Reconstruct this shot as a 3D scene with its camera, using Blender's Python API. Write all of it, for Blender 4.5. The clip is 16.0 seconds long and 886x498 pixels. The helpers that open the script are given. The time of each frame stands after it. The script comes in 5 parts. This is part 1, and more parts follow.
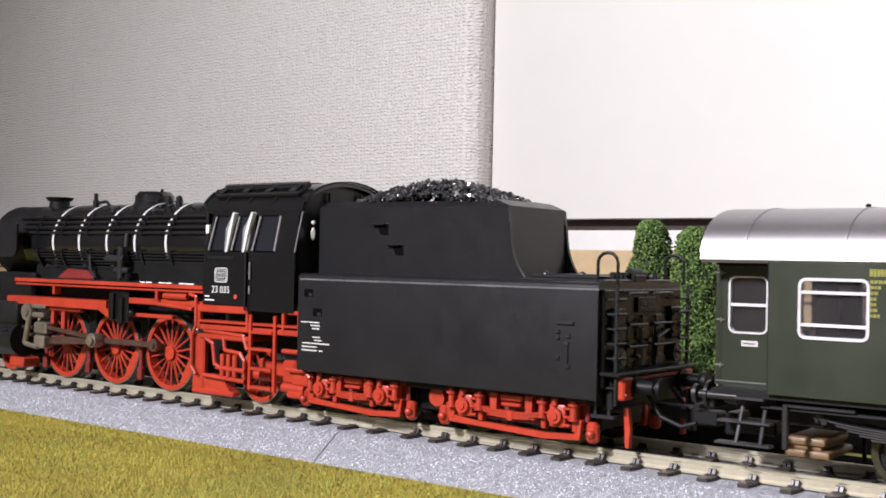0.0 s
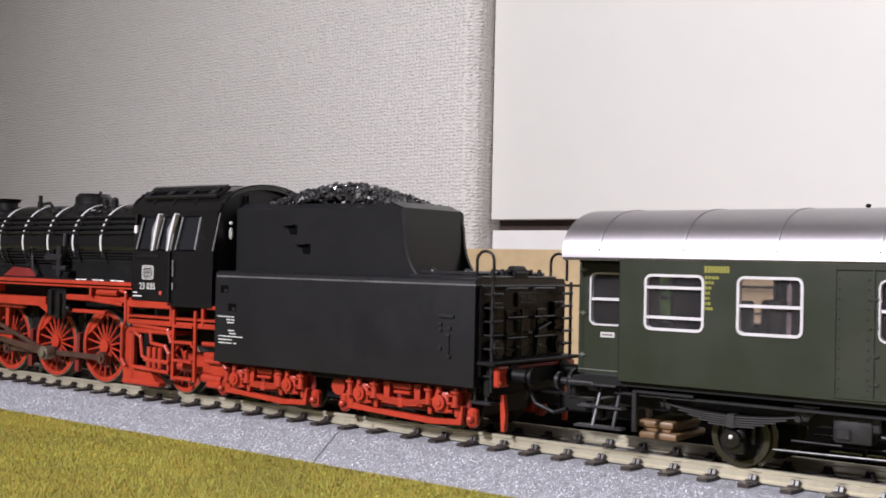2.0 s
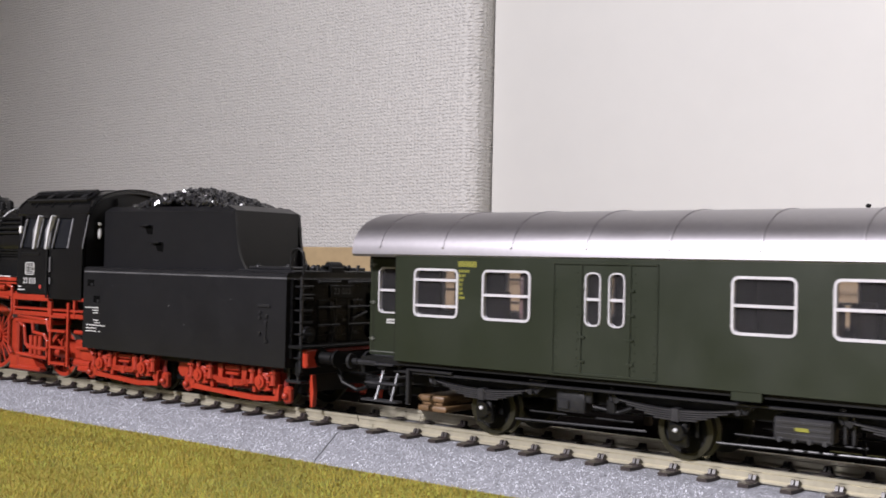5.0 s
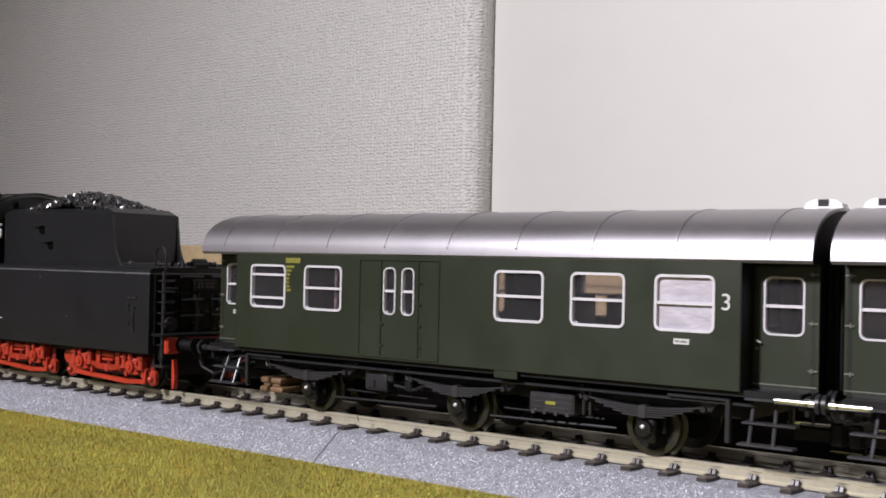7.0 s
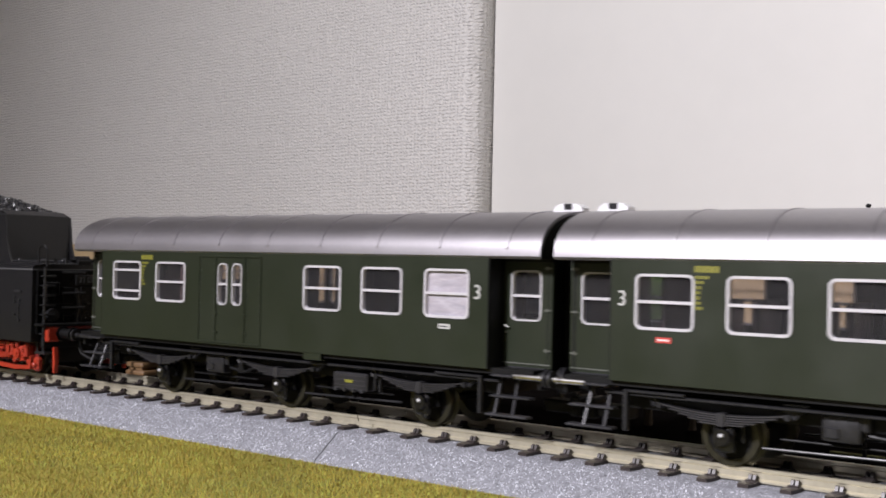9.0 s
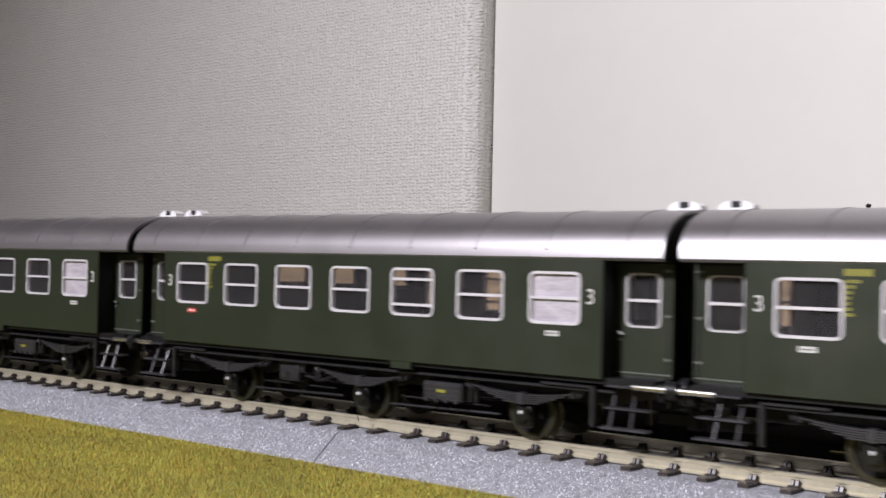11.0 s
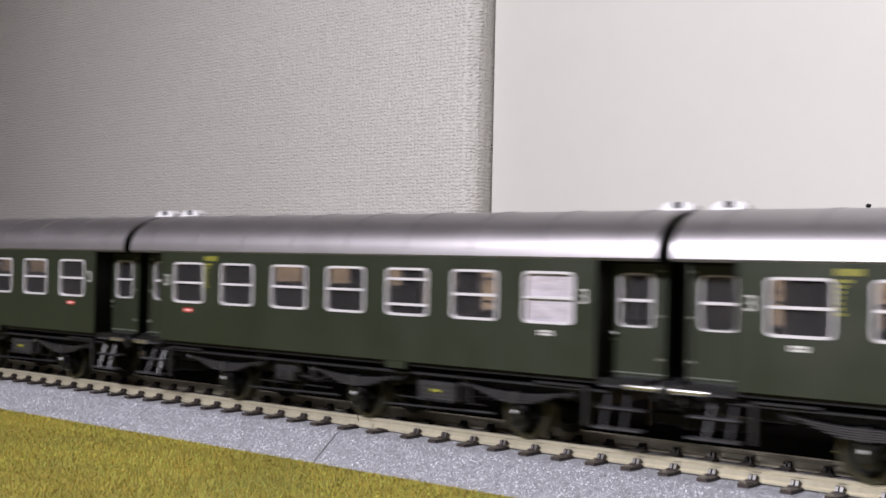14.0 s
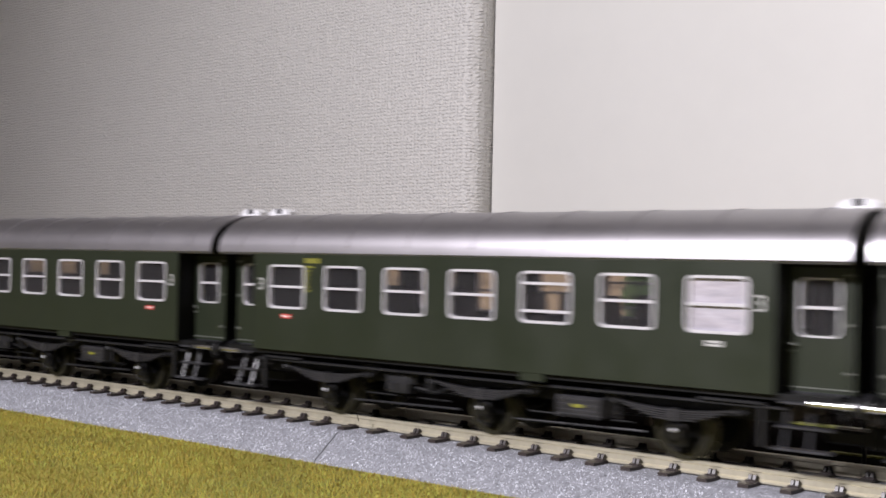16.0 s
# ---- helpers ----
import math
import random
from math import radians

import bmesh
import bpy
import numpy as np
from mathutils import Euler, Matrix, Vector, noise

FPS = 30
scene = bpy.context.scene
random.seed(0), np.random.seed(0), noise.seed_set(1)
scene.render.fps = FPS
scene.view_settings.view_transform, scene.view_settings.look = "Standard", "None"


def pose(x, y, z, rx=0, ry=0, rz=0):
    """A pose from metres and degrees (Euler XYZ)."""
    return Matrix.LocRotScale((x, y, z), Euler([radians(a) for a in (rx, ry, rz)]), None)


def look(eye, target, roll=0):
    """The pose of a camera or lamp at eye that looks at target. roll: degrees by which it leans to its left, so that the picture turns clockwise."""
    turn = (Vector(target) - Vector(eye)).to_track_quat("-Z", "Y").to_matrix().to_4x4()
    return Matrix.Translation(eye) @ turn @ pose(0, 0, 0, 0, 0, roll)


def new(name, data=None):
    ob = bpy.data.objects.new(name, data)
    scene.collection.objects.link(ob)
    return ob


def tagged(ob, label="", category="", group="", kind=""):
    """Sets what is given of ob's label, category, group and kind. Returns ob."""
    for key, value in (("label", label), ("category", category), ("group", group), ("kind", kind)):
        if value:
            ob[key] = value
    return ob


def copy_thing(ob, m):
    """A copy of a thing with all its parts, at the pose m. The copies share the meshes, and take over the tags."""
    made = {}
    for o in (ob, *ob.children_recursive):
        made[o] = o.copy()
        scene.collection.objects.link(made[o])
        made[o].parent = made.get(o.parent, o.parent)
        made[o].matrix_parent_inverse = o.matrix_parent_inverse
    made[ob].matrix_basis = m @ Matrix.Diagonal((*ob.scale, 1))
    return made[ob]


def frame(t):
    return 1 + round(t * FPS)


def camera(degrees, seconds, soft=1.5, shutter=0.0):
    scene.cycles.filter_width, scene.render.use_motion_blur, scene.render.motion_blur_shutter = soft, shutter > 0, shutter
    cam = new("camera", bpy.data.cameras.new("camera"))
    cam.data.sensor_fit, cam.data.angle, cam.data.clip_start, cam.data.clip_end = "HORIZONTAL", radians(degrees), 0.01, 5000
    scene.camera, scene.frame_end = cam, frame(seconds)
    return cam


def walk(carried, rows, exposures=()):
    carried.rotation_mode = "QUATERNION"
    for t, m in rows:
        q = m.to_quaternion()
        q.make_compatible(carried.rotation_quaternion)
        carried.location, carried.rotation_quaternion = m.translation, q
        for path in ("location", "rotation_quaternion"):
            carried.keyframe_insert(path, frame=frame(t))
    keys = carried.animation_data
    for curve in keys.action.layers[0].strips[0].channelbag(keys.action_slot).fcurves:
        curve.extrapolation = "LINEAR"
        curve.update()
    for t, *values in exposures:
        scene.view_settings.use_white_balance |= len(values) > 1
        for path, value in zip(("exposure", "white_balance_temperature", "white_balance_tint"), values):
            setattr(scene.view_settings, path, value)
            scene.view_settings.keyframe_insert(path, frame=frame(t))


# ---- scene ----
# everything is modelled in millimetres and scaled to metres here
MM = 0.001
RAIL = 15.8          # top of the rails above the table
MID = 17.5           # middle of the track
GRASS = 7.0

# distance (mm) the train has run at each second
RUN = [(0, 0), (0.5, 6.98), (1, 13.96), (1.5, 20.9), (2, 27.99), (2.5, 34.93), (3, 41.89), (3.2, 44.9), (4.0, 58.5), (4.7, 73.8), (5.3, 89.0), (5.5, 94.93),
       (6, 110.38), (6.5, 121.98), (7, 130.4), (7.5, 138.47), (8, 148.2), (8.2, 153.3), (8.7, 169.5), (9.5, 208.5), (10.3, 259.9), (10.5, 274.07),
       (11, 310.05), (11.5, 346.89), (12, 387.72), (12.5, 433.03), (13, 484.94), (13.5, 547.8), (14, 617.45), (14.5, 686.0), (15, 754.0), (15.5, 821.5), (16, 889.35)]


def run(t):
    """Smooth distance in millimetres at t seconds (monotone cubic)."""
    k = 0
    while k < len(RUN) - 2 and RUN[k + 1][0] < t:
        k += 1
    slope = []
    for j in (k, k + 1):
        a, b = max(j - 1, 0), min(j + 1, len(RUN) - 1)
        slope.append((RUN[b][1] - RUN[a][1]) / (RUN[b][0] - RUN[a][0]))
    (t0, s0), (t1, s1) = RUN[k], RUN[k + 1]
    h = t1 - t0
    u = (t - t0) / h
    return (2 * u ** 3 - 3 * u ** 2 + 1) * s0 + (u ** 3 - 2 * u ** 2 + u) * h * slope[0] + (3 * u ** 2 - 2 * u ** 3) * s1 + (u ** 3 - u ** 2) * h * slope[1]


# ---- camera ----
cam = camera(43.48, 16.0, 1.75, 0.5)
EYE = Vector((0.0, -0.18194, 0.05085))
YAW, PITCH, LEAN = radians(37.127), radians(0.7247), 1.216
AIM = EYE + Vector((-math.sin(YAW) * math.cos(PITCH), math.cos(YAW) * math.cos(PITCH), math.sin(PITCH)))
walk(cam, [(0.0, look(EYE, AIM, LEAN)), (16.0, look(EYE, AIM, LEAN))],
     [(0.0, 0.40), (0.7, 0.30), (1.5, 0.19), (3.0, 0.10), (5.5, 0.05), (8.0, 0.0), (16.0, -0.01)])

# ---- light ----
world = bpy.data.worlds.new("room_air")
scene.world = world
world.use_nodes = True
world.node_tree.nodes["Background"].inputs[0].default_value = (0.9, 0.95, 1.0, 1)
world.node_tree.nodes["Background"].inputs[1].default_value = 0.02


def area_lamp(name, eye, target, size, watts, colour):
    data = bpy.data.lights.new(name, "AREA")
    data.shape, data.size, data.energy, data.color = "DISK", size, watts, colour
    ob = new(name, data)
    ob.matrix_world = look(eye, target)
    return ob


area_lamp("desk_lamp_light", (-0.30, -0.90, 0.60), (0.546, -0.575, 0.177), 0.14, 34.5, (0.97, 0.93, 1.0))
# weak fill added behind the camera, no lamp is known there
fill_lamp = bpy.data.lights.new("fill_lamp_light", "POINT")
fill_lamp.energy, fill_lamp.shadow_soft_size, fill_lamp.color = 1.6, 0.08, (0.94, 0.90, 1.0)
new("fill_lamp_light", fill_lamp).location = (-0.32, -1.85, 0.42)


# ---- materials ----
def surface(name, base, rough=0.5, metal=0.0, vary=0.12, coarse=60.0, fine=900.0, bump=0.1, bump_scale=900.0, second=None, spec=0.5, island=False, each=False, dist=0.0001, rvary=0.06):
    """A painted, cast or grown surface: base colour with stains, grain and fine relief. Scales are per metre."""
    m = bpy.data.materials.new(name)
    m.use_nodes = True
    n, l = m.node_tree.nodes, m.node_tree.links
    b = n["Principled BSDF"]
    b.inputs["Metallic"].default_value = metal
    b.inputs["Specular IOR Level"].default_value = spec
    co = n.new("ShaderNodeTexCoord")

    def tex(scale, detail=4.0):
        t = n.new("ShaderNodeTexNoise")
        t.inputs["Scale"].default_value, t.inputs["Detail"].default_value = scale, detail
        l.new(co.outputs["Object"], t.inputs["Vector"])
        return t.outputs["Fac"]

    def ramp(src, lo, hi, a=0.3, z=0.7):
        r = n.new("ShaderNodeMapRange")
        l.new(src, r.inputs["Value"])
        for k, v in (("From Min", a), ("From Max", z), ("To Min", lo), ("To Max", hi)):
            r.inputs[k].default_value = v
        return r.outputs["Result"]

    def mul(x, y):
        q = n.new("ShaderNodeMath")
        q.operation = "MULTIPLY"
        l.new(x, q.inputs[0])
        l.new(y, q.inputs[1])
        return q.outputs[0]

    amount = mul(ramp(tex(coarse), 1 - vary, 1 + vary), ramp(tex(fine), 1 - vary * 0.6, 1 + vary * 0.6))
    if island or each:
        src = n.new("ShaderNodeNewGeometry").outputs["Random Per Island"] if island else n.new("ShaderNodeObjectInfo").outputs["Random"]
        amount = mul(amount, ramp(src, 1 - 2.2 * vary, 1 + 2.2 * vary, 0, 1))
    mix = n.new("ShaderNodeMix")
    mix.data_type = "RGBA"
    mix.inputs[6].default_value = (*base, 1)
    mix.inputs[7].default_value = (*(second or base), 1)
    if island:
        l.new(n.new("ShaderNodeNewGeometry").outputs["Random Per Island"], mix.inputs[0])
    else:
        l.new(ramp(tex(coarse * 0.6), 0, 1), mix.inputs[0])
    vm = n.new("ShaderNodeVectorMath")
    vm.operation = "SCALE"
    l.new(mix.outputs[2], vm.inputs[0])
    l.new(amount, vm.inputs["Scale"])
    l.new(vm.outputs[0], b.inputs["Base Color"])
    l.new(ramp(tex(coarse * 2.3), max(rough - rvary, 0.02), min(rough + rvary, 1)), b.inputs["Roughness"])
    if bump:
        bp = n.new("ShaderNodeBump")
        bp.inputs["Strength"].default_value, bp.inputs["Distance"].default_value = bump, dist
        l.new(tex(bump_scale, 2.0), bp.inputs["Height"])
        l.new(bp.outputs[0], b.inputs["Normal"])
    return m


def wallpaper_material():
    """Off-white embossed wallpaper: short raised woven dashes."""
    m = surface("embossed_wallpaper", (0.69, 0.675, 0.645), 0.75, vary=0.03, coarse=9, fine=300, bump=0)
    n, l = m.node_tree.nodes, m.node_tree.links
    co = n.new("ShaderNodeTexCoord")
    mp = n.new("ShaderNodeMapping")
    mp.inputs["Scale"].default_value = (500, 500, 560)
    l.new(co.outputs["Object"], mp.inputs["Vector"])
    v = n.new("ShaderNodeTexVoronoi")
    v.inputs["Scale"].default_value = 1.0
    v.inputs["Randomness"].default_value = 0.75
    l.new(mp.outputs[0], v.inputs["Vector"])
    t = n.new("ShaderNodeTexNoise")
    t.inputs["Scale"].default_value, t.inputs["Detail"].default_value = 0.9, 3.0
    l.new(mp.outputs[0], t.inputs["Vector"])
    mp2 = n.new("ShaderNodeMapping")
    mp2.inputs["Scale"].default_value = (110, 110, 620)
    l.new(co.outputs["Object"], mp2.inputs["Vector"])
    l.new(mp2.outputs[0], t.inputs["Vector"])
    a = n.new("ShaderNodeMath")
    a.operation = "SUBTRACT"
    l.new(t.outputs["Fac"], a.inputs[0])
    l.new(v.outputs["Distance"], a.inputs[1])
    turned = n.new("ShaderNodeMapping")  # bands that run round the corner
    turned.inputs["Rotation"].default_value = (0, 0, radians(45))
    turned.inputs["Scale"].default_value = (1.414, 1.414, 1)
    l.new(co.outputs["Object"], turned.inputs["Vector"])
    threads = []
    for way, scale in (("X", 128.0), ("Z", 160.0)):
        w = n.new("ShaderNodeTexWave")
        w.wave_type, w.bands_direction = "BANDS", way
        for key, value in (("Scale", scale), ("Distortion", 5.0), ("Detail", 2.5), ("Detail Scale", 1.6), ("Detail Roughness", 0.6)):
            w.inputs[key].default_value = value
        l.new(turned.outputs[0], w.inputs["Vector"])
        threads.append(w.outputs["Fac"])
    weave = n.new("ShaderNodeMath")
    weave.operation = "MULTIPLY"
    l.new(threads[0], weave.inputs[0])
    l.new(threads[1], weave.inputs[1])
    both = n.new("ShaderNodeMath")
    both.operation = "MULTIPLY_ADD"
    both.inputs[1].default_value = 0.75
    l.new(a.outputs[0], both.inputs[0])
    l.new(weave.outputs[0], both.inputs[2])
    a = both
    bp = n.new("ShaderNodeBump")
    bp.inputs["Strength"].default_value, bp.inputs["Distance"].default_value = 1.0, 0.00054
    l.new(a.outputs[0], bp.inputs["Height"])
    l.new(bp.outputs[0], n["Principled BSDF"].inputs["Normal"])
    return m


def glass_material(name, clear):
    m = bpy.data.materials.new(name)
    m.use_nodes = True
    b = m.node_tree.nodes["Principled BSDF"]
    b.inputs["Base Color"].default_value = (0.80, 0.79, 0.83, 1)
    b.inputs["Roughness"].default_value = 0.06
    b.inputs["Transmission Weight"].default_value = clear
    b.inputs["IOR"].default_value = 1.45
    return m


WALLPAPER = wallpaper_material()
# trace of milky lilac in the plastic imitates reflections on the panes
GLASS = glass_material("window_plastic", 0.99)
CLEAR = surface("dark_cab_glass", (0.012, 0.013, 0.016), 0.12, vary=0.1, coarse=60, bump=0, rvary=0.02, spec=0.4)
# grey of the tank's painted edge highlight and of the rear number
EDGE = surface("highlight_and_number_grey", (0.075, 0.075, 0.08), 0.45, vary=0.3, coarse=150)
FLOOR = surface("grey_floor", (0.30, 0.28, 0.26), 0.7, vary=0.1, coarse=5)
PANEL = surface("white_door_panel", (0.775, 0.768, 0.73), 0.35, vary=0.015, coarse=5, fine=60, bump=0.02, bump_scale=400)
PLASTER = surface("room_paint", (0.62, 0.60, 0.57), 0.8, vary=0.04, coarse=4, fine=60)
GAP = surface("dark_brown_rail", (0.035, 0.018, 0.014), 0.5, vary=0.2, coarse=30)
SKIRT = surface("white_skirting", (0.75, 0.74, 0.72), 0.45, vary=0.03)
PLYWOOD = surface("tan_plywood", (0.46, 0.34, 0.19), 0.65, vary=0.12, coarse=18, fine=220, bump=0.1, bump_scale=300, second=(0.40, 0.29, 0.155))
TURF = surface("grass_mat", (0.30, 0.24, 0.035), 0.9, vary=0.25, coarse=50, fine=900, bump=0.8, bump_scale=1200, second=(0.20, 0.20, 0.04), dist=0.0006)
BLADE = surface("grass_fibre", (0.46, 0.30, 0.038), 0.8, vary=0.24, coarse=45, fine=500, bump=0, second=(0.19, 0.235, 0.040), island=True)
BALLAST = surface("grey_ballast_bed", (0.20, 0.205, 0.225), 0.85, vary=0.2, coarse=900, fine=2200, bump=0.6, bump_scale=1500, dist=0.0004)
STONE = surface("grey_ballast_stone", (0.16, 0.164, 0.182), 0.55, vary=0.28, coarse=300, fine=1500, bump=0.2, island=True, second=(0.45, 0.46, 0.505))
SLEEPER = surface("brown_black_sleeper_plastic", (0.026, 0.019, 0.018), 0.42, vary=0.25, coarse=200)
NICKEL = surface("nickel_silver_rail", (0.42, 0.39, 0.305), 0.38, 0.5, vary=0.10, coarse=70, fine=700)
BLACK = surface("satin_black_paint", (0.0092, 0.0092, 0.0103), 0.33, vary=0.12, coarse=90, bump=0.06, rvary=0.03, spec=0.3)
GLOSSBLACK = surface("gloss_black_boiler_paint", (0.0055, 0.0055, 0.006), 0.21, vary=0.15, coarse=90, bump=0.05, rvary=0.03)
# tender's rear face: blacker and less shiny than its sides
REARBLACK = surface("tender_rear_black", (0.0038, 0.0038, 0.0042), 0.3, vary=0.2, coarse=150, spec=0.12)
# black for the shade inside openings, pockets and recesses
RECESS_SHADE = surface("recess_shade_black", (0.003, 0.003, 0.003), 0.8, vary=0.1, spec=0.02)
SPRING = surface("grey_spring_plastic", (0.022, 0.0215, 0.024), 0.38, vary=0.2, coarse=200)
PRINT = surface("fine_white_print", (0.58, 0.58, 0.57), 0.5, vary=0.08, coarse=400)
LABELGREY = surface("dull_white_print", (0.42, 0.42, 0.41), 0.55, vary=0.06)
FRAMESILVER = surface("dull_silver_frame", (0.45, 0.44, 0.46), 0.35, 0.0, vary=0.08, coarse=200)
STRIPGREY = surface("dull_window_strip", (0.20, 0.20, 0.215), 0.35, 0.2, vary=0.25, coarse=300)
UNDERLAY = surface("near_black_sheet", (0.0035, 0.003, 0.0028), 0.95, vary=0.3, coarse=40, spec=0.0)
DULLBLACK = surface("dull_black_plastic", (0.0048, 0.0048, 0.0052), 0.5, vary=0.25, coarse=120, spec=0.2)
GREYBLACK = surface("grey_black_plastic", (0.014, 0.014, 0.0155), 0.36, vary=0.25, coarse=200, spec=0.35)
RED = surface("signal_red_plastic", (0.32, 0.029, 0.013), 0.38, vary=0.14, coarse=150, bump=0.1)
# darker copy of the signal red, shade of set-back parts in the colour
DARKRED = surface("shaded_red_plastic", (0.15, 0.013, 0.010), 0.5, vary=0.2, coarse=150)
BRIGHT = surface("bare_bright_metal", (0.75, 0.74, 0.72), 0.25, 1.0, vary=0.08)
PEWTER = surface("dull_gear_metal", (0.24, 0.21, 0.17), 0.38, 0.7, vary=0.25, coarse=250)
ROD = surface("dark_rod_metal", (0.17, 0.10, 0.085), 0.35, 0.8, vary=0.2, coarse=250)
WHITE = surface("white_print", (0.80, 0.80, 0.79), 0.5, vary=0.05)
GREEN = surface("bottle_green_paint", (0.0148, 0.0192, 0.0108), 0.38, vary=0.07, coarse=40, bump=0.05, spec=0.35)
SILVER = surface("silver_roof_paint", (0.385, 0.37, 0.39), 0.43, 1.0, vary=0.04, coarse=40, bump=0.08, bump_scale=1800, rvary=0.015)
YELLOW = surface("yellow_print", (0.17, 0.165, 0.015), 0.6, vary=0.1)
LABELRED = surface("red_print", (0.42, 0.045, 0.035), 0.6, vary=0.1)
FRAMEWHITE = surface("silver_white_frame", (0.62, 0.62, 0.63), 0.35, 0.1, vary=0.05)
FROST = surface("frosted_pane", (0.30, 0.29, 0.33), 0.5, vary=0.16, coarse=700, fine=2200, bump=0.5, bump_scale=1800, second=(0.36, 0.33, 0.36))
for node in [q for q in FROST.node_tree.nodes if q.bl_idname == "ShaderNodeTexNoise"]:
    squeeze = FROST.node_tree.nodes.new("ShaderNodeMapping")  # blinds: drawn out sideways
    squeeze.inputs["Scale"].default_value = (0.3, 0.3, 1.3)
    FROST.node_tree.links.new(node.inputs["Vector"].links[0].from_socket, squeeze.inputs["Vector"])
    FROST.node_tree.links.new(squeeze.outputs[0], node.inputs["Vector"])
SEAT = surface("brown_seat_plastic", (0.026, 0.011, 0.010), 0.5, vary=0.15)
HINGE = surface("grey_green_fitting", (0.11, 0.115, 0.10), 0.35, vary=0.2, coarse=300)
TREAD = surface("bare_tyre_metal", (0.30, 0.28, 0.25), 0.32, 0.8, vary=0.2, coarse=200)
WHEEL = surface("wheel_metal", (0.055, 0.052, 0.036), 0.35, 0.8, vary=0.2, coarse=200)
LEAF = surface("flock_foliage", (0.035, 0.075, 0.018), 0.85, vary=0.3, coarse=90, fine=600, bump=0, second=(0.10, 0.16, 0.035), island=True)
BARK = surface("tree_wire_trunk", (0.05, 0.035, 0.02), 0.8)
COAL = surface("glossy_coal", (0.014, 0.014, 0.016), 0.2, vary=0.3, coarse=400, island=True, spec=1.0)
# lifted above the other blacks, with the lit treads put into the grey
STEPGREY = surface("step_grey", (0.036, 0.036, 0.04), 0.36, 0.15, vary=0.3, coarse=300)
UNDERTAN = surface("tan_underfloor_plastic", (0.13, 0.075, 0.035), 0.5, vary=0.2, coarse=120)
# grass colour with the train's shadow mixed in
SHADED_GRASS = surface("shaded_grass_flock", (0.13, 0.12, 0.02), 0.9, vary=0.25, coarse=60, fine=900, bump=0.6, bump_scale=1200, second=(0.09, 0.10, 0.02), dist=0.0006)


# ---- building helpers, in millimetres ----
def box(bm, x0, x1, y0, y1, z0, z1, bevel=0.0, seg=1):
    m = Matrix.Translation(((x0 + x1) / 2, (y0 + y1) / 2, (z0 + z1) / 2)) @ Matrix.Diagonal((abs(x1 - x0), abs(y1 - y0), abs(z1 - z0), 1))
    made = bmesh.ops.create_cube(bm, size=1, matrix=m)["verts"]
    if bevel:
        edges = {e for v in made for e in v.link_edges}
        bmesh.ops.bevel(bm, geom=list(edges), offset=bevel, segments=seg, affect="EDGES", profile=0.5)
    return bm


def rod(bm, p, q, r, r2=None, seg=12):
    p, q = Vector(p), Vector(q)
    m = Matrix.Translation((p + q) / 2) @ (q - p).to_track_quat("Z", "Y").to_matrix().to_4x4()
    bmesh.ops.create_cone(bm, cap_ends=True, segments=seg, radius1=r, radius2=r if r2 is None else r2, depth=(q - p).length, matrix=m)
    return bm


def pipe(bm, pts, r, seg=8):
    for a, b in zip(pts, pts[1:]):
        rod(bm, a, b, r, seg=seg)
    for a in pts[1:-1]:
        ball(bm, a, r, 6, 4)
    return bm


def ball(bm, c, r, u=12, v=8, squash=(1, 1, 1)):
    bmesh.ops.create_uvsphere(bm, u_segments=u, v_segments=v, radius=r, matrix=Matrix.Translation(c) @ Matrix.Diagonal((*squash, 1)))
    return bm


def extrude(bm, outline, axis, a, b):
    """A prism: outline of (u, v) pairs, drawn out along axis from a to b."""
    put = {"x": lambda u, v, w: (w, u, v), "y": lambda u, v, w: (u, w, v), "z": lambda u, v, w: (u, v, w)}[axis]
    lo = [bm.verts.new(put(u, v, a)) for u, v in outline]
    hi = [bm.verts.new(put(u, v, b)) for u, v in outline]
    n = len(outline)
    bm.faces.new(lo)
    bm.faces.new(hi[::-1])
    for i in range(n):
        bm.faces.new((lo[i], hi[i], hi[(i + 1) % n], lo[(i + 1) % n]))
    return bm


def ring_frame(bm, x0, x1, z0, z1, wide, y0, y1, r=1.2, seg=4):
    """A window frame with round corners in the x-z plane, from y0 to y1."""
    def loop(inset):
        out = []
        rr = max(r - inset, 0.25)
        for cx, cz, a in ((x1 - inset - rr, z1 - inset - rr, 0), (x0 + inset + rr, z1 - inset - rr, 90), (x0 + inset + rr, z0 + inset + rr, 180), (x1 - inset - rr, z0 + inset + rr, 270)):
            for k in range(seg + 1):
                t = radians(a + 90 * k / seg)
                out.append((cx + rr * math.cos(t), cz + rr * math.sin(t)))
        return out
    o, i = loop(0), loop(wide)
    rows = [[bm.verts.new((x, y, z)) for x, z in l] for l, y in ((o, y1), (o, y0), (i, y0), (i, y1))]
    n = len(o)
    for a in range(4):
        for k in range(n):
            bm.faces.new((rows[a][k], rows[a][(k + 1) % n], rows[(a + 1) % 4][(k + 1) % n], rows[(a + 1) % 4][k]))
    return bm


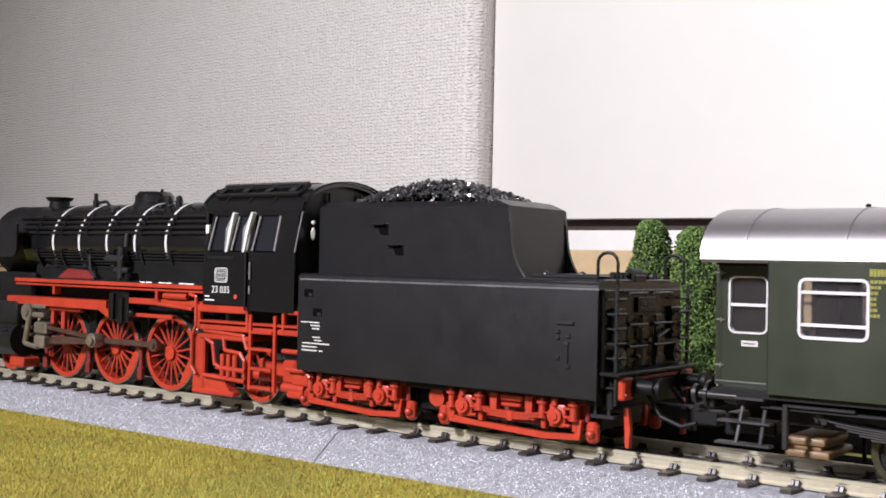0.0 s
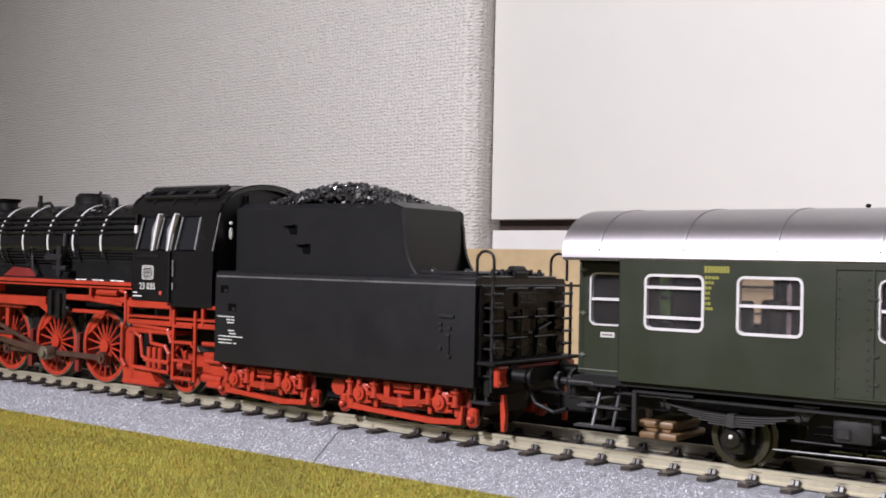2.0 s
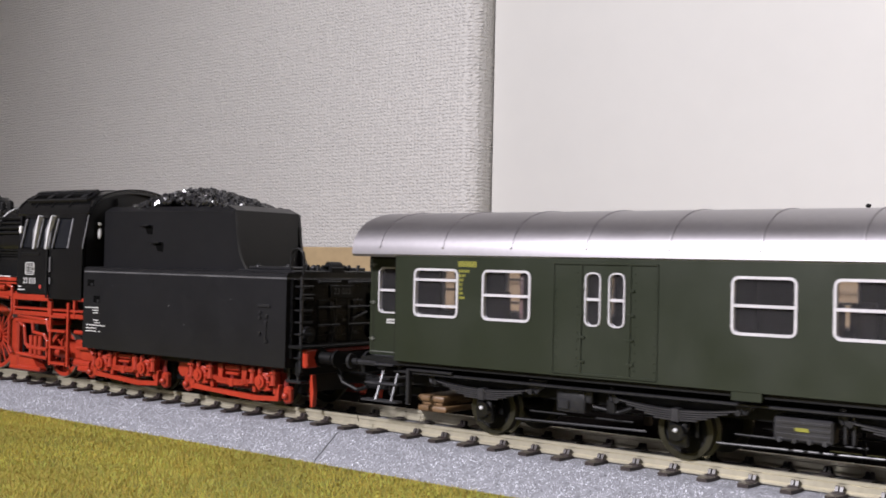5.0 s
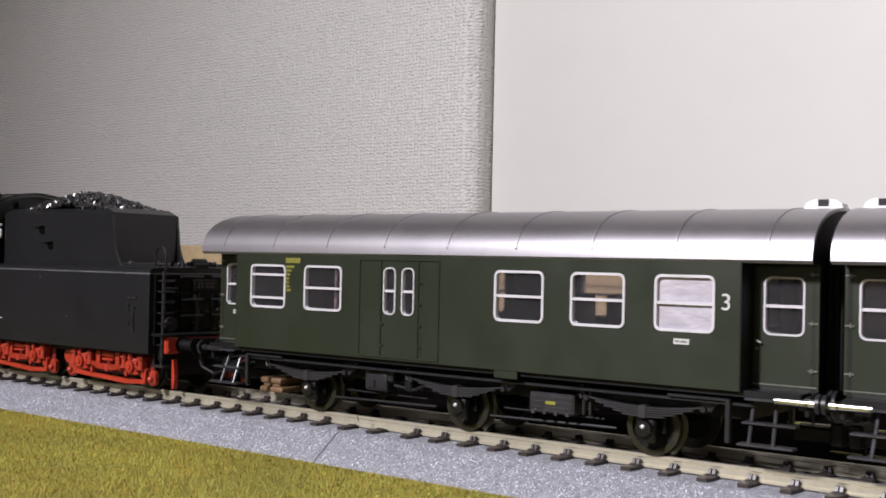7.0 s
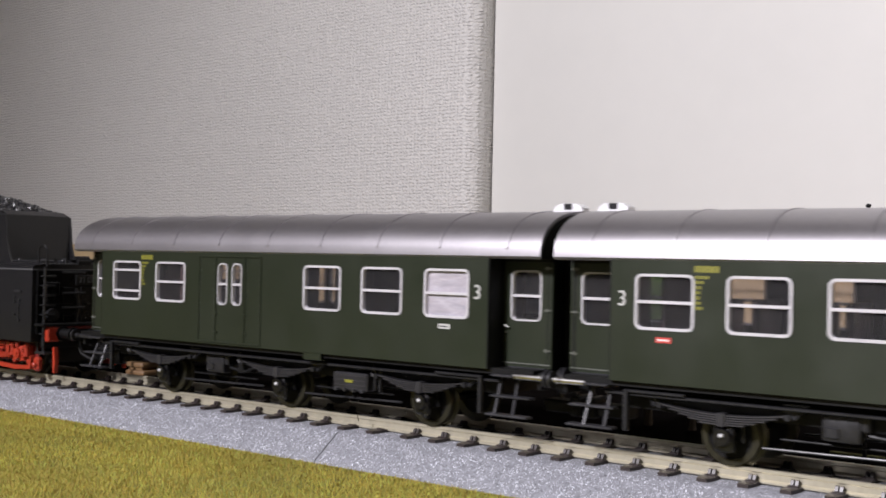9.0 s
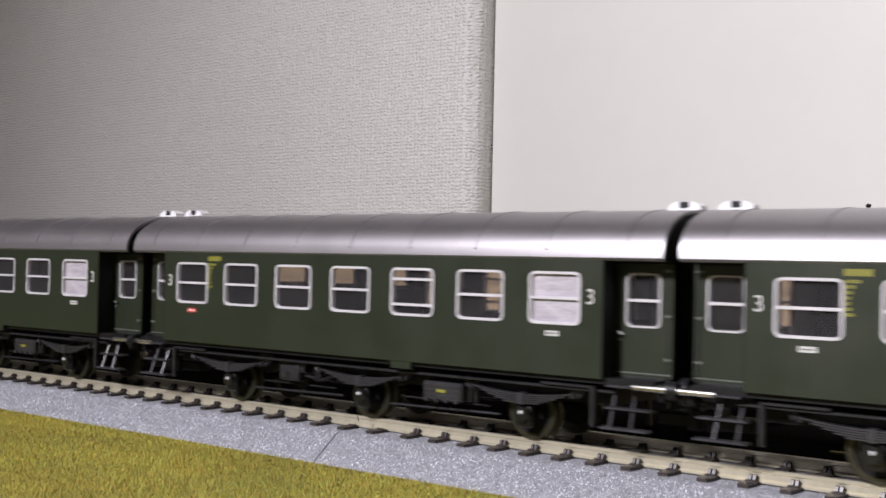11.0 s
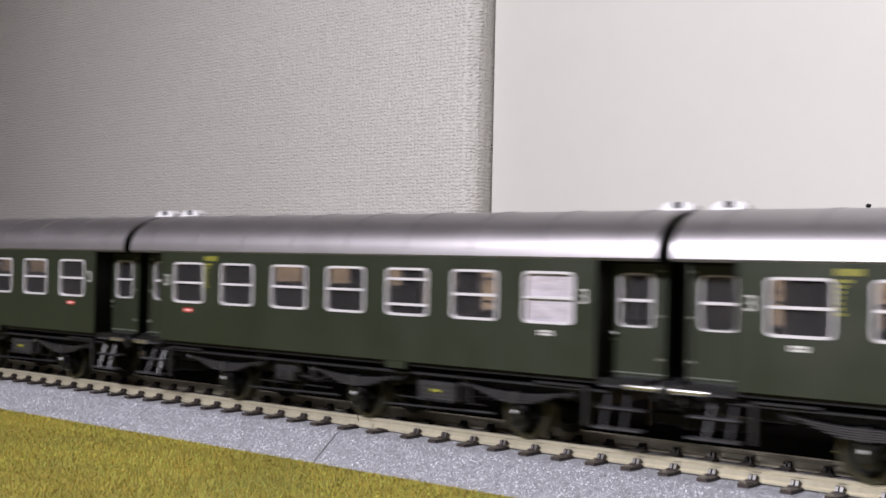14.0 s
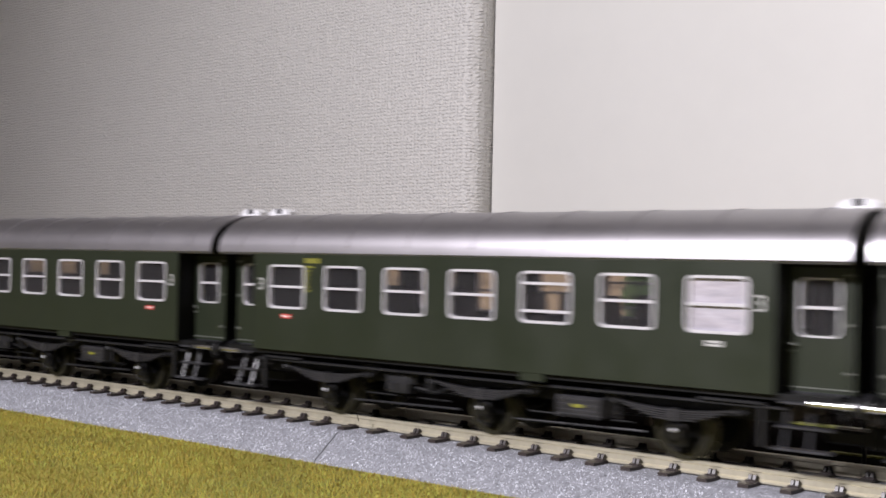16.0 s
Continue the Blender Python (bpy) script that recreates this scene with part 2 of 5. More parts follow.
def part(name, bm, material, parent=None, label="", off=(0, 0, 0), pivot=None, sharp=35):
    """One mesh object from bm (millimetres). off: what is taken away from all vertices; pivot: the part's own origin."""
    bmesh.ops.recalc_face_normals(bm, faces=bm.faces[:])
    for f in bm.faces:
        f.smooth = True
    for e in bm.edges:
        if len(e.link_faces) == 2:
            e.smooth = e.calc_face_angle(0) < radians(sharp)
    base = Vector(off) + Vector(pivot or (0, 0, 0))
    bm.transform(Matrix.Scale(MM, 4) @ Matrix.Translation(-base))
    me = bpy.data.meshes.new(name)
    bm.to_mesh(me)
    bm.free()
    me.materials.append(material)
    ob = new(name, me)
    if parent:
        ob.parent = parent
    if pivot:
        ob.location = Vector(pivot) * MM
    if label:
        tagged(ob, label)
    return ob


def B():
    return bmesh.new()


def lettering(name, text, size, place, material, parent, label="", flip=False):
    """Raised print on a side that faces -y. place and size in millimetres, centred."""
    cu = bpy.data.curves.new(name, "FONT")
    cu.body, cu.size, cu.extrude, cu.align_x, cu.align_y = text, size * MM, 0.00003, "CENTER", "CENTER"
    tmp = bpy.data.objects.new(name, cu)
    me = bpy.data.meshes.new_from_object(tmp)
    bpy.data.objects.remove(tmp)
    me.materials.append(material)
    ob = new(name, me)
    ob.parent = parent
    ob.matrix_local = pose(place[0] * MM, place[1] * MM, place[2] * MM, 90, 0, 180 if flip else 0)
    if label:
        tagged(ob, label)
    return ob


def from_arrays(name, verts, faces, material, smooth=False):
    me = bpy.data.meshes.new(name)
    me.from_pydata(verts.tolist(), [], faces.tolist())
    if smooth:
        me.polygons.foreach_set("use_smooth", [True] * len(me.polygons))
    me.materials.append(material)
    return new(name, me)


# ---- the room ----
def slab(name, x0, x1, y0, y1, z0, z1, material, label, category, bevel=0.0):
    return tagged(part(name, box(B(), x0, x1, y0, y1, z0, z1, bevel, 2), material), label, category, kind="structure")


WALL = 300.0
CORNER = -347.3
ROUND = [(CORNER - 7.5 + 9.5 * math.sin(radians(a)), WALL + 9.5 - 9.5 * math.cos(radians(a))) for a in range(0, 91, 10)]
tagged(part("wall_papered", extrude(B(), [(-2200, WALL)] + ROUND + [(CORNER + 2, WALL + 120), (-2200, WALL + 120)], "z", 58.0, 2300), WALLPAPER),
       "off-white embossed wallpaper on the room wall with a rounded corner", "wall", kind="structure")
slab("door_1", CORNER + 3, 700, WALL + 15.5, WALL + 60, 75.0, 2100, PANEL, "plain smooth white door panel beside the papered wall", "door", 0.6)
slab("trim_rail", CORNER + 3, 700, WALL + 24, WALL + 60, 69.3, 77, GAP, "dark brown gap strip under the white panel", "trim")
slab("trim_sill", CORNER + 3, 700, WALL + 17.5, WALL + 60, -40, 69.2, SKIRT, "white painted sill below the dark gap", "trim")
slab("wall_behind_door", CORNER - 2, 2200, WALL + 61, WALL + 120, -760, 2300, PLASTER, "plain light wall behind the door", "wall")
slab("wall_below_paper", -2200, CORNER, WALL + 4, WALL + 120, -760, 57.8, SKIRT, "white baseboard below the wallpaper", "wall")
slab("wall_left", -2320, -2200, -2200, WALL + 120, -760, 2300, PLASTER, "plain light room wall", "wall")
slab("wall_right", 2200, 2320, -2200, WALL + 120, -760, 2300, PLASTER, "plain light room wall", "wall")
slab("wall_back", -2320, 2320, -2320, -2200, -760, 2300, PLASTER, "plain light room wall", "wall")
slab("ceiling", -2320, 2320, -2320, WALL + 120, 2300, 2400, PLASTER, "plain light ceiling", "ceiling")
slab("floor", -2320, 2320, -2320, WALL + 120, -860, -760, FLOOR, "plain grey floor below the table", "floor")

# backboard behind the layout, two planks with a dark joint
board = tagged(new("backboard"), "tan plywood boards standing behind the tracks", "board")
part("plank", box(B(), -1100, 500, 205, 212, 43.2, 57.3, 0.3), PLYWOOD, board)
part("plank", box(B(), -1100, 500, 206, 213, 4.0, 42.4, 0.3), PLYWOOD, board)
part("batten", box(B(), -1100, 500, 213.2, 216, 3.0, 50.0, 0.3), GAP, board)
table = tagged(part("table_top", box(B(), -1300, 1060, -175, 240, -20, GRASS - 1.5, 1.0), PLYWOOD), "brown wooden table top under the grass mat", "table")
part("table_leg", box(B(), -1250, -1190, -150, -90, -760, -20.2), PLYWOOD, table)
part("table_leg", box(B(), 980, 1040, -150, -90, -760, -20.2), PLYWOOD, table)
part("table_leg", box(B(), -1250, -1190, 160, 220, -760, -20.2), PLYWOOD, table)
part("table_leg", box(B(), 980, 1040, 160, 220, -760, -20.2), PLYWOOD, table)
tagged(part("ground", box(B(), -1290, 1050, -170, 44, GRASS - 1.5, GRASS), TURF), "yellow-green grass mat on the table", "grass", kind="structure")
# strips behind the track, shadow of the train put into their olive
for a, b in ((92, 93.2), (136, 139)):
    tagged(part("ground_strip", box(B(), -88 - 0.6 * (a - 92), 50, a, b, GRASS - 0.5, GRASS), SHADED_GRASS), "yellow-green grass strip, darkened in its colour for the train's shadow", "grass", kind="structure")
# sheet added to make the ground behind the track near-black
tagged(part("ground_cover", box(B(), -1290, 1050, 44.2, 200, GRASS - 1.5, GRASS - 0.6), UNDERLAY), "near-black sheet on the table behind the track", "ground", kind="structure")


def grass():
    rng = np.random.default_rng(4)
    n = 150000
    x = rng.uniform(-380, -70, n)
    y = rng.uniform(-75, -7.0, n)
    keep = (x < -75 - (y + 75) * 0.2)
    x, y = x[keep], y[keep]
    n = len(x)
    a = rng.uniform(0, math.tau, n)
    h = rng.uniform(0.3, 1.0, n)
    w = rng.uniform(0.04, 0.10, n)
    lx, ly = rng.normal(0, 0.35, n), rng.normal(0, 0.35, n)
    v = np.empty((n, 3, 3))
    v[:, 0] = np.stack([x - w * np.cos(a), y - w * np.sin(a), np.full(n, GRASS)], 1)
    v[:, 1] = np.stack([x + w * np.cos(a), y + w * np.sin(a), np.full(n, GRASS)], 1)
    v[:, 2] = np.stack([x + lx, y + ly, GRASS + h], 1)
    ob = from_arrays("grass_fibres", v.reshape(-1, 3) * MM, np.arange(3 * n).reshape(-1, 3), BLADE)
    tagged(ob, "short yellow-green static grass fibres on the mat", "grass", kind="stuff")


grass()


JOINT = -167.0


def ballast():
    prof = [(-6.0, GRASS), (-5.6, 7.6), (1.2, 12.7), (2.6, 13.1), (32.4, 13.1), (33.8, 12.7), (40.6, 7.6), (41.0, GRASS)]
    bm = extrude(B(), prof, "x", -1285, JOINT - 0.14)
    extrude(bm, prof, "x", JOINT + 0.14, 1030)
    tagged(part("ballast_bed", bm, BALLAST), "light grey moulded ballast bed under the track", "ballast", kind="structure")
    rng = np.random.default_rng(9)
    n = 70000
    x = rng.uniform(-400, -40, n)
    u = rng.uniform(0, 1, n)
    y = -5.9 + u * 14.5
    z = np.interp(y, [-6.0, -5.6, 1.2, 2.6, 32], [7.0, 7.55, 12.65, 13.0, 13.0])
    s = rng.uniform(0.09, 0.23, n)
    x = np.where(np.abs(x - JOINT) < 0.35, x + 1.5, x)
    octa = np.array([(1, 0, 0), (-1, 0, 0), (0, 1, 0), (0, -1, 0), (0, 0, 1), (0, 0, -1)], float)
    tri = np.array([(0, 2, 4), (2, 1, 4), (1, 3, 4), (3, 0, 4), (2, 0, 5), (1, 2, 5), (3, 1, 5), (0, 3, 5)])
    turn = rng.normal(0, 1, (n, 3, 3))
    turn = np.linalg.qr(turn)[0]
    v = np.einsum("nij,kj->nki", turn, octa) * (s[:, None, None] * rng.uniform(0.6, 1.1, (n, 6, 1)))
    v += np.stack([x, y, z], 1)[:, None, :]
    f = (tri[None] + 6 * np.arange(n)[:, None, None]).reshape(-1, 3)
    ob = from_arrays("ballast_stones", v.reshape(-1, 3) * MM, f, STONE)
    tagged(ob, "light grey fine ballast stones beside the sleepers", "ballast", kind="stuff")


ballast()


def track():
    t = tagged(new("railway_track"), "model railway track with black sleepers and nickel rails", "track")
    t.location = (0, MID * MM, 0)
    for side in (-1, 1):
        c = side * 8.6
        prof = [(c - 0.95, 13.4), (c - 0.95, 13.7), (c - 0.22, 14.0), (c - 0.22, 15.0), (c - 0.45, 15.25), (c - 0.45, RAIL - 0.08), (c - 0.34, RAIL), (c + 0.34, RAIL), (c + 0.42, RAIL - 0.08), (c + 0.42, 15.3), (c + 0.34, 15.1), (c + 0.34, 13.95), (c + 0.95, 13.7), (c + 0.95, 13.4)]
        bm = B()
        cuts = [-1285, RAIL_GAP, 1030]
        for a, b in zip(cuts, cuts[1:]):
            extrude(bm, prof, "x", a + 0.12, b - 0.12)
        part("rail", bm, NICKEL, t)
        bm = box(B(), RAIL_GAP - 4.6, RAIL_GAP + 4.9, c - 1.15, c + 1.15, 13.35, 13.85, 0.1)
        for d in (-1, 1):
            box(bm, RAIL_GAP - 4.3, RAIL_GAP + 4.6, c + d * 0.5, c + d * 0.62, 13.8, 14.5)
        part("rail_joiner", bm, NICKEL, t)

    def sleeper_mesh(chairs):
        bm = B()
        extrude(bm, [(-1.35, -12.6), (-1.0, -14.3), (1.0, -14.3), (1.35, -12.6), (1.35, 12.6), (1.0, 14.3), (-1.0, 14.3), (-1.35, 12.6)], "z", 12.4, 13.72)
        for side in (-1, 1):
            c = side * 8.6
            for d in (-1, 1):
                if not chairs:
                    box(bm, -0.9, 0.9, c + d * 1.3, c + d * 2.2, 13.6, 13.95, 0.08)
                    continue
                box(bm, -1.0, 1.0, c + d * 0.95, c + d * 2.3, 13.6, 14.0, 0.1)
                for q in (-0.42, 0.42):
                    extrude(bm, [(c + d * 0.5, 13.9), (c + d * 0.5, 14.55), (c + d * 0.85, 14.85), (c + d * 1.3, 14.75), (c + d * 1.7, 13.9)], "x", q - 0.28, q + 0.28)
        return part("sleeper", bm, SLEEPER, t)

    full, bare = sleeper_mesh(True), sleeper_mesh(False)
    places = [(-176.3 - 7.56 * k, full) for k in range(141)] + [(-167.8, bare), (-159.4, bare)] + [(-149.7 + 7.55 * k, full) for k in range(154)]
    used = set()
    for x, kind in places:
        ob = kind
        if kind in used:
            ob = new("sleeper", kind.data)
            ob.parent = t
        used.add(kind)
        ob.location = (x * MM, 0, 0)


RAIL_GAP = -167.4
track()


# ---- rolling stock ----
def spoked_wheel(name, parent, x, y, r, spokes, side, hub, mat, rim_mat, off, half_width=1.4):
    """A spoked driving wheel whose outer face looks to side (-1 or 1)."""
    bm = B()
    z = RAIL + r
    o = y + side * half_width
    i = y - side * half_width
    n = 40
    def lathe(rings):
        out = bmesh.new()
        vs = [[out.verts.new((x + q * math.cos(math.tau * k / n), yy, z + q * math.sin(math.tau * k / n))) for k in range(n)] for q, yy in rings]
        for a in range(len(rings)):
            b = (a + 1) % len(rings)
            for k in range(n):
                out.faces.new((vs[a][k], vs[a][(k + 1) % n], vs[b][(k + 1) % n], vs[b][k]))
        return out

    bm.free()
    rim = part(name, lathe([(r - 0.28, o), (r - 0.75, o + side * 0.12), (r - 1.4, o), (r - 1.4, i), (r - 0.28, i)]), rim_mat, parent, off=off, pivot=(x - off[0], y - off[1], z - off[2]))
    part("tyre", lathe([(r, o - side * 0.1), (r - 0.3, o - side * 0.05), (r - 0.3, i), (r + 0.55, i), (r + 0.55, i + side * 0.5), (r, i + side * 0.55)]), TREAD, rim, "bright worn metal tyre", off=(x, y, z))
    bm = B()
    rod(bm, (x, o + side * 0.35, z), (x, i, z), hub, seg=18)
    for k in range(spokes):
        t = math.tau * (k + 0.5) / spokes
        c, s = math.cos(t), math.sin(t)
        rod(bm, (x + c * hub * 0.8, y + side * half_width * 0.55, z + s * hub * 0.8), (x + c * (r - 1.7), y + side * half_width * 0.55, z + s * (r - 1.2)), 0.36, 0.26, 6)
    # balance weight and crank boss
    pts = []
    for k in range(9):
        t = radians(PHASE + 180 - 34 + 68 * k / 8)
        pts.append((x + (r - 1.3) * math.cos(t), z + (r - 1.3) * math.sin(t)))
    pts.append((x + (r - 2.7) * math.cos(radians(PHASE + 180 + 20)), z + (r - 2.7) * math.sin(radians(PHASE + 180 + 20))))
    pts.append((x + (r - 2.7) * math.cos(radians(PHASE + 180 - 20)), z + (r - 2.7) * math.sin(radians(PHASE + 180 - 20))))
    if r > 8:
        extrude(bm, pts, "y", o - side * 0.2, o - side * 1.4)
    part("spokes", bm, mat, rim, off=(x, y, z))
    return rim


PHASE = 150.0
CRANK = 3.8


def plain_wheelset(parent, x, r, off_y, off, mat=None, tread=None):
    """An axle with two disc wheels; turns about its own axle."""
    z = RAIL + r
    bm = B()
    rod(bm, (x, off_y - 8, z), (x, off_y + 8, z), 0.9, seg=10)
    ws = part("wheelset", bm, mat or DULLBLACK, parent, off=off, pivot=(x - off[0], off_y - off[1], z - off[2]))
    for side in (-1, 1):
        y = off_y + side * 8.6
        bm = B()
        n = 28
        rings = [(r - 1.1, y + side * 1.1), (r, y + side * 1.1), (r, y - side * 0.6), (r + 0.7, y - side * 0.8), (r + 0.7, y - side * 1.2), (r - 1.1, y - side * 1.2)]
        vs = [[bm.verts.new((x + q * math.cos(math.tau * k / n), yy, z + q * math.sin(math.tau * k / n))) for k in range(n)] for q, yy in rings]
        for a in range(len(rings)):
            b = (a + 1) % len(rings)
            for k in range(n):
                bm.faces.new((vs[a][k], vs[a][(k + 1) % n], vs[b][(k + 1) % n], vs[b][k]))
        part("tyre", bm, tread or WHEEL, ws, off=(x, off_y, z))
        bm = B()
        rod(bm, (x, y - side * 0.5, z), (x, y + side * 0.4, z), r - 1.05, seg=20)
        rod(bm, (x, y + side * 0.4, z), (x, y + side * 1.3, z), 1.6, 1.2, seg=14)
        for k in range(4):
            t = math.tau * k / 4
            rod(bm, (x + 2.6 * math.cos(t), y + side * 0.3, z + 2.6 * math.sin(t)), (x + 2.6 * math.cos(t), y + side * 0.6, z + 2.6 * math.sin(t)), 0.45, seg=8)
        part("wheel_disc", bm, mat or DULLBLACK, ws, off=(x, off_y, z))
    return ws


def arc_profile(half, z_edge, z_top, n=20, power=2.3):
    """Outline of a coach or cab roof from one eave over the top to the other."""
    out = []
    for k in range(n + 1):
        t = math.pi * k / n
        c, s = math.cos(t), math.sin(t)
        out.append((-half * math.copysign(abs(c) ** (2 / power), c), z_edge + (z_top - z_edge) * abs(s) ** (2 / power)))
    return out


# ---- locomotive ----
LOCO_X = -250.0
LO = (LOCO_X, MID, RAIL)


def locomotive():
    loco = tagged(new("steam_locomotive"), "black model steam locomotive with red running gear on the track", "locomotive")

    def P(name, bm, mat, label="", parent=loco, **kw):
        return part(name, bm, mat, parent, label, off=LO if parent is loco else (0, 0, 0), **kw)

    Y, ZB, RB = MID, 54.8, 10.9
    bm = rod(B(), (-300, Y, ZB), (-215, Y, ZB), RB, seg=56)
    P("boiler", bm, GLOSSBLACK)
    bm = rod(B(), (-316, Y, ZB), (-299, Y, ZB), RB - 0.1, seg=56)
    rod(bm, (-319, Y, ZB), (-316, Y, ZB), RB - 2.5, RB, seg=56)
    P("smokebox", bm, DULLBLACK)
    for x in (-284.5, -272.0, -259.3, -247.0, -234.0):
        bm = B()
        n = 56
        rr = [(RB - 0.2, x - 0.38), (RB + 0.14, x - 0.38), (RB + 0.14, x + 0.38), (RB - 0.2, x + 0.38)]
        vs = [[bm.verts.new((xx, Y + q * math.cos(math.tau * k / n), ZB + q * math.sin(math.tau * k / n))) for k in range(n)] for q, xx in rr]
        for a in range(4):
            for k in range(n):
                bm.faces.new((vs[a][k], vs[a][(k + 1) % n], vs[(a + 1) % 4][(k + 1) % n], vs[(a + 1) % 4][k]))
        P("boiler_band", bm, FRAMEWHITE, "bright silver boiler band")
    bm = rod(B(), (-298, Y, 63), (-298, Y, 67.2), 3.1, 3.0, 24)
    rod(bm, (-298, Y, 67.2), (-298, Y, 68.3), 3.4, 4.2, 24)
    rod(bm, (-298, Y, 63.5), (-298, Y, 65.4), 4.6, 3.2, 24)
    for q in range(10):
        a = q * 0.63
        box(bm, -298 + 5.5 * math.cos(a) - 0.8, -298 + 5.5 * math.cos(a) + 0.8, Y + 5.2 * math.sin(a) - 0.7, Y + 5.2 * math.sin(a) + 0.7, 63.0, 65.2 - abs(math.sin(a)), 0.2)
    P("chimney", bm, DULLBLACK)
    bm = rod(B(), (-252.7, Y, 62), (-252.7, Y, 67.9), 5.5, 5.4, 28)
    rod(bm, (-252.7, Y, 67.9), (-252.7, Y, 69.0), 5.4, 4.4, 28)
    rod(bm, (-252.7, Y, 63.0), (-252.7, Y, 66.0), 7.2, 5.5, 28)
    ball(bm, (-247.7, Y - 1.5, 69.2), 0.5)
    P("steam_dome", bm, GLOSSBLACK)
    bm = rod(B(), (-277, Y - 2, 64), (-277, Y - 2, 67.0), 0.9)
    rod(bm, (-277, Y - 2, 67), (-277, Y - 2, 69.0), 0.6)
    pipe(bm, [(-276, Y - 2, 66.2), (-272, Y - 2, 66.6), (-270, Y - 2, 65)], 0.45)
    P("whistle", bm, DULLBLACK)
    for x in (-243.0, -238.6):
        bm = rod(B(), (x, Y - 3, 64), (x, Y - 3, 66.6), 0.9)
        ball(bm, (x, Y - 3, 66.7), 0.95)
        rod(bm, (x - 1.4, Y - 3, 66.0), (x + 1.4, Y - 3, 66.0), 0.35)
        P("safety_valve", bm, DULLBLACK)
    for x in (-262, -243.5, -240):
        bm = B()
        for a in (50, 62):
            t = radians(180 - a)
            ball(bm, (x, Y + (RB + 0.1) * math.cos(t), ZB + (RB + 0.1) * math.sin(t)), 0.65, 8, 6)
        P("washout_plug", bm, BLACK)
    # pipes along the boiler side
    for k, (z, r) in enumerate(((61.6, 0.45), (60.2, 0.35), (58.6, 0.5), (57.2, 0.4), (51.9, 0.25), (51.1, 0.22), (50.3, 0.28), (49.4, 0.25), (48.6, 0.22), (47.7, 0.3))):
        y = Y - math.sqrt(max((RB + 0.5) ** 2 - (z - ZB) ** 2, 4))
        bm = pipe(B(), [(-303 + 2 * k, y, z), (-215, y, z)], r)
        for x in range(-292, -220, 12):
            box(bm, x, x + 0.8, y - 0.55, y + 1.2, z - 0.6, z + 0.6)
        P("pipe", bm, BLACK if k % 2 else DULLBLACK)
    bm = pipe(B(), [(-268, 7.2, 53), (-266, 6.4, 47), (-263, 6, 44.5)], 0.5)
    pipe(bm, [(-249.5, 6, 57), (-249.5, 5.4, 50), (-251, 5, 44.5)], 0.6)
    rod(bm, (-256, 4.5, 50), (-248, 4.5, 50), 1.1)
    rod(bm, (-249.5, 4.2, 45), (-249.5, 4.2, 53.5), 1.0)
    rod(bm, (-252, 4.5, 47), (-246, 4.5, 47), 0.9)
    P("feed_pump", bm, GREYBLACK)
    bm = box(B(), -296, -216, 8.5, 26.5, 36, 48, 0.6)
    box(bm, -250, -214, 7.3, 27.7, 40, 52, 0.8)
    P("firebox", bm, DULLBLACK)
    bm = extrude(B(), [(-325, 50.2), (-325, 59.4), (-324, 60.2), (-296.4, 60.2), (-295.6, 59.6), (-295.6, 52.4), (-296.2, 50.9), (-297.8, 50.0), (-323, 50.0)], "y", 1.8, 2.4)
    for x in (-318, -304):
        rod(bm, (x, 2.4, 54), (x, 7, 56), 0.4)
    P("smoke_deflector", bm, BLACK)
    bm = box(B(), -315, -293, 6, 29, 36.5, 45.5, 0.8)
    P("smokebox_saddle", bm, DULLBLACK)
    bm = extrude(B(), [(-284, 44.3), (-266, 44.3), (-270, 46.6), (-279, 47.0)], "y", 8.0, 8.6)
    P("ash_pan_side", bm, DARKRED)
    # clutter along the lower boiler side
    rng = random.Random(12)
    for k in range(16):
        x = -290 + 4.6 * k
        z = rng.uniform(45.2, 49.5)
        t = math.asin(max(-1, min(1, (z - ZB) / RB)))
        y = Y - RB * math.cos(t) - 0.4
        if k % 3 == 0:
            bm = rod(B(), (x, y - 0.6, z), (x, y + 1.2, z), rng.uniform(0.6, 1.0), seg=10)
            rod(bm, (x, y - 1.0, z), (x, y - 0.5, z), 0.35, seg=6)
            P("valve", bm, GREYBLACK)
        elif k % 3 == 1:
            bm = box(B(), x - 1.0, x + 1.2, y - 0.5, y + 1.4, z - 1.0, z + 1.2, 0.25)
            rod(bm, (x, y - 0.1, z + 1), (x, y + 0.3, z + 3.0), 0.3, seg=6)
            P("pipe_clamp", bm, BLACK)
        else:
            a, b = rng.uniform(2, 5), rng.uniform(1.0, 3.4)
            P("small_pipe", pipe(B(), [(x - a, y, z - 0.6), (x, y - 0.3, z), (x + 0.8, y + 0.1, z + b), (x + 3.2, y + 0.6, z + b + 0.4)], 0.3, 6), GREYBLACK)
    for x, a in ((-236, 128), (-230.5, 122), (-225, 126), (-241, 133), (-265, 124)):
        t = radians(a)
        c = Vector((x, Y + RB * math.cos(t), ZB + RB * math.sin(t)))
        d = Vector((0, math.cos(t), math.sin(t)))
        P("washout_plug", rod(B(), c - d * 0.3, c + d * 0.7, 0.9, 0.6, 10), GLOSSBLACK)
    # running boards with red edge
    for a, b in ((1.0, 8.5), (26.5, 34.0)):
        bm = box(B(), -294.5, -212.6, a, b, 43.2, 44.2, 0.12)
        P("running_board", bm, BLACK)
    for y in (0.85, 33.75):
        bm = box(B(), -294.5, -212.6, y, y + 0.4, 43.0, 44.0, 0.08)
        box(bm, -294.5, -212.6, y + 0.3, y + 0.9, 42.1, 42.6, 0.08)
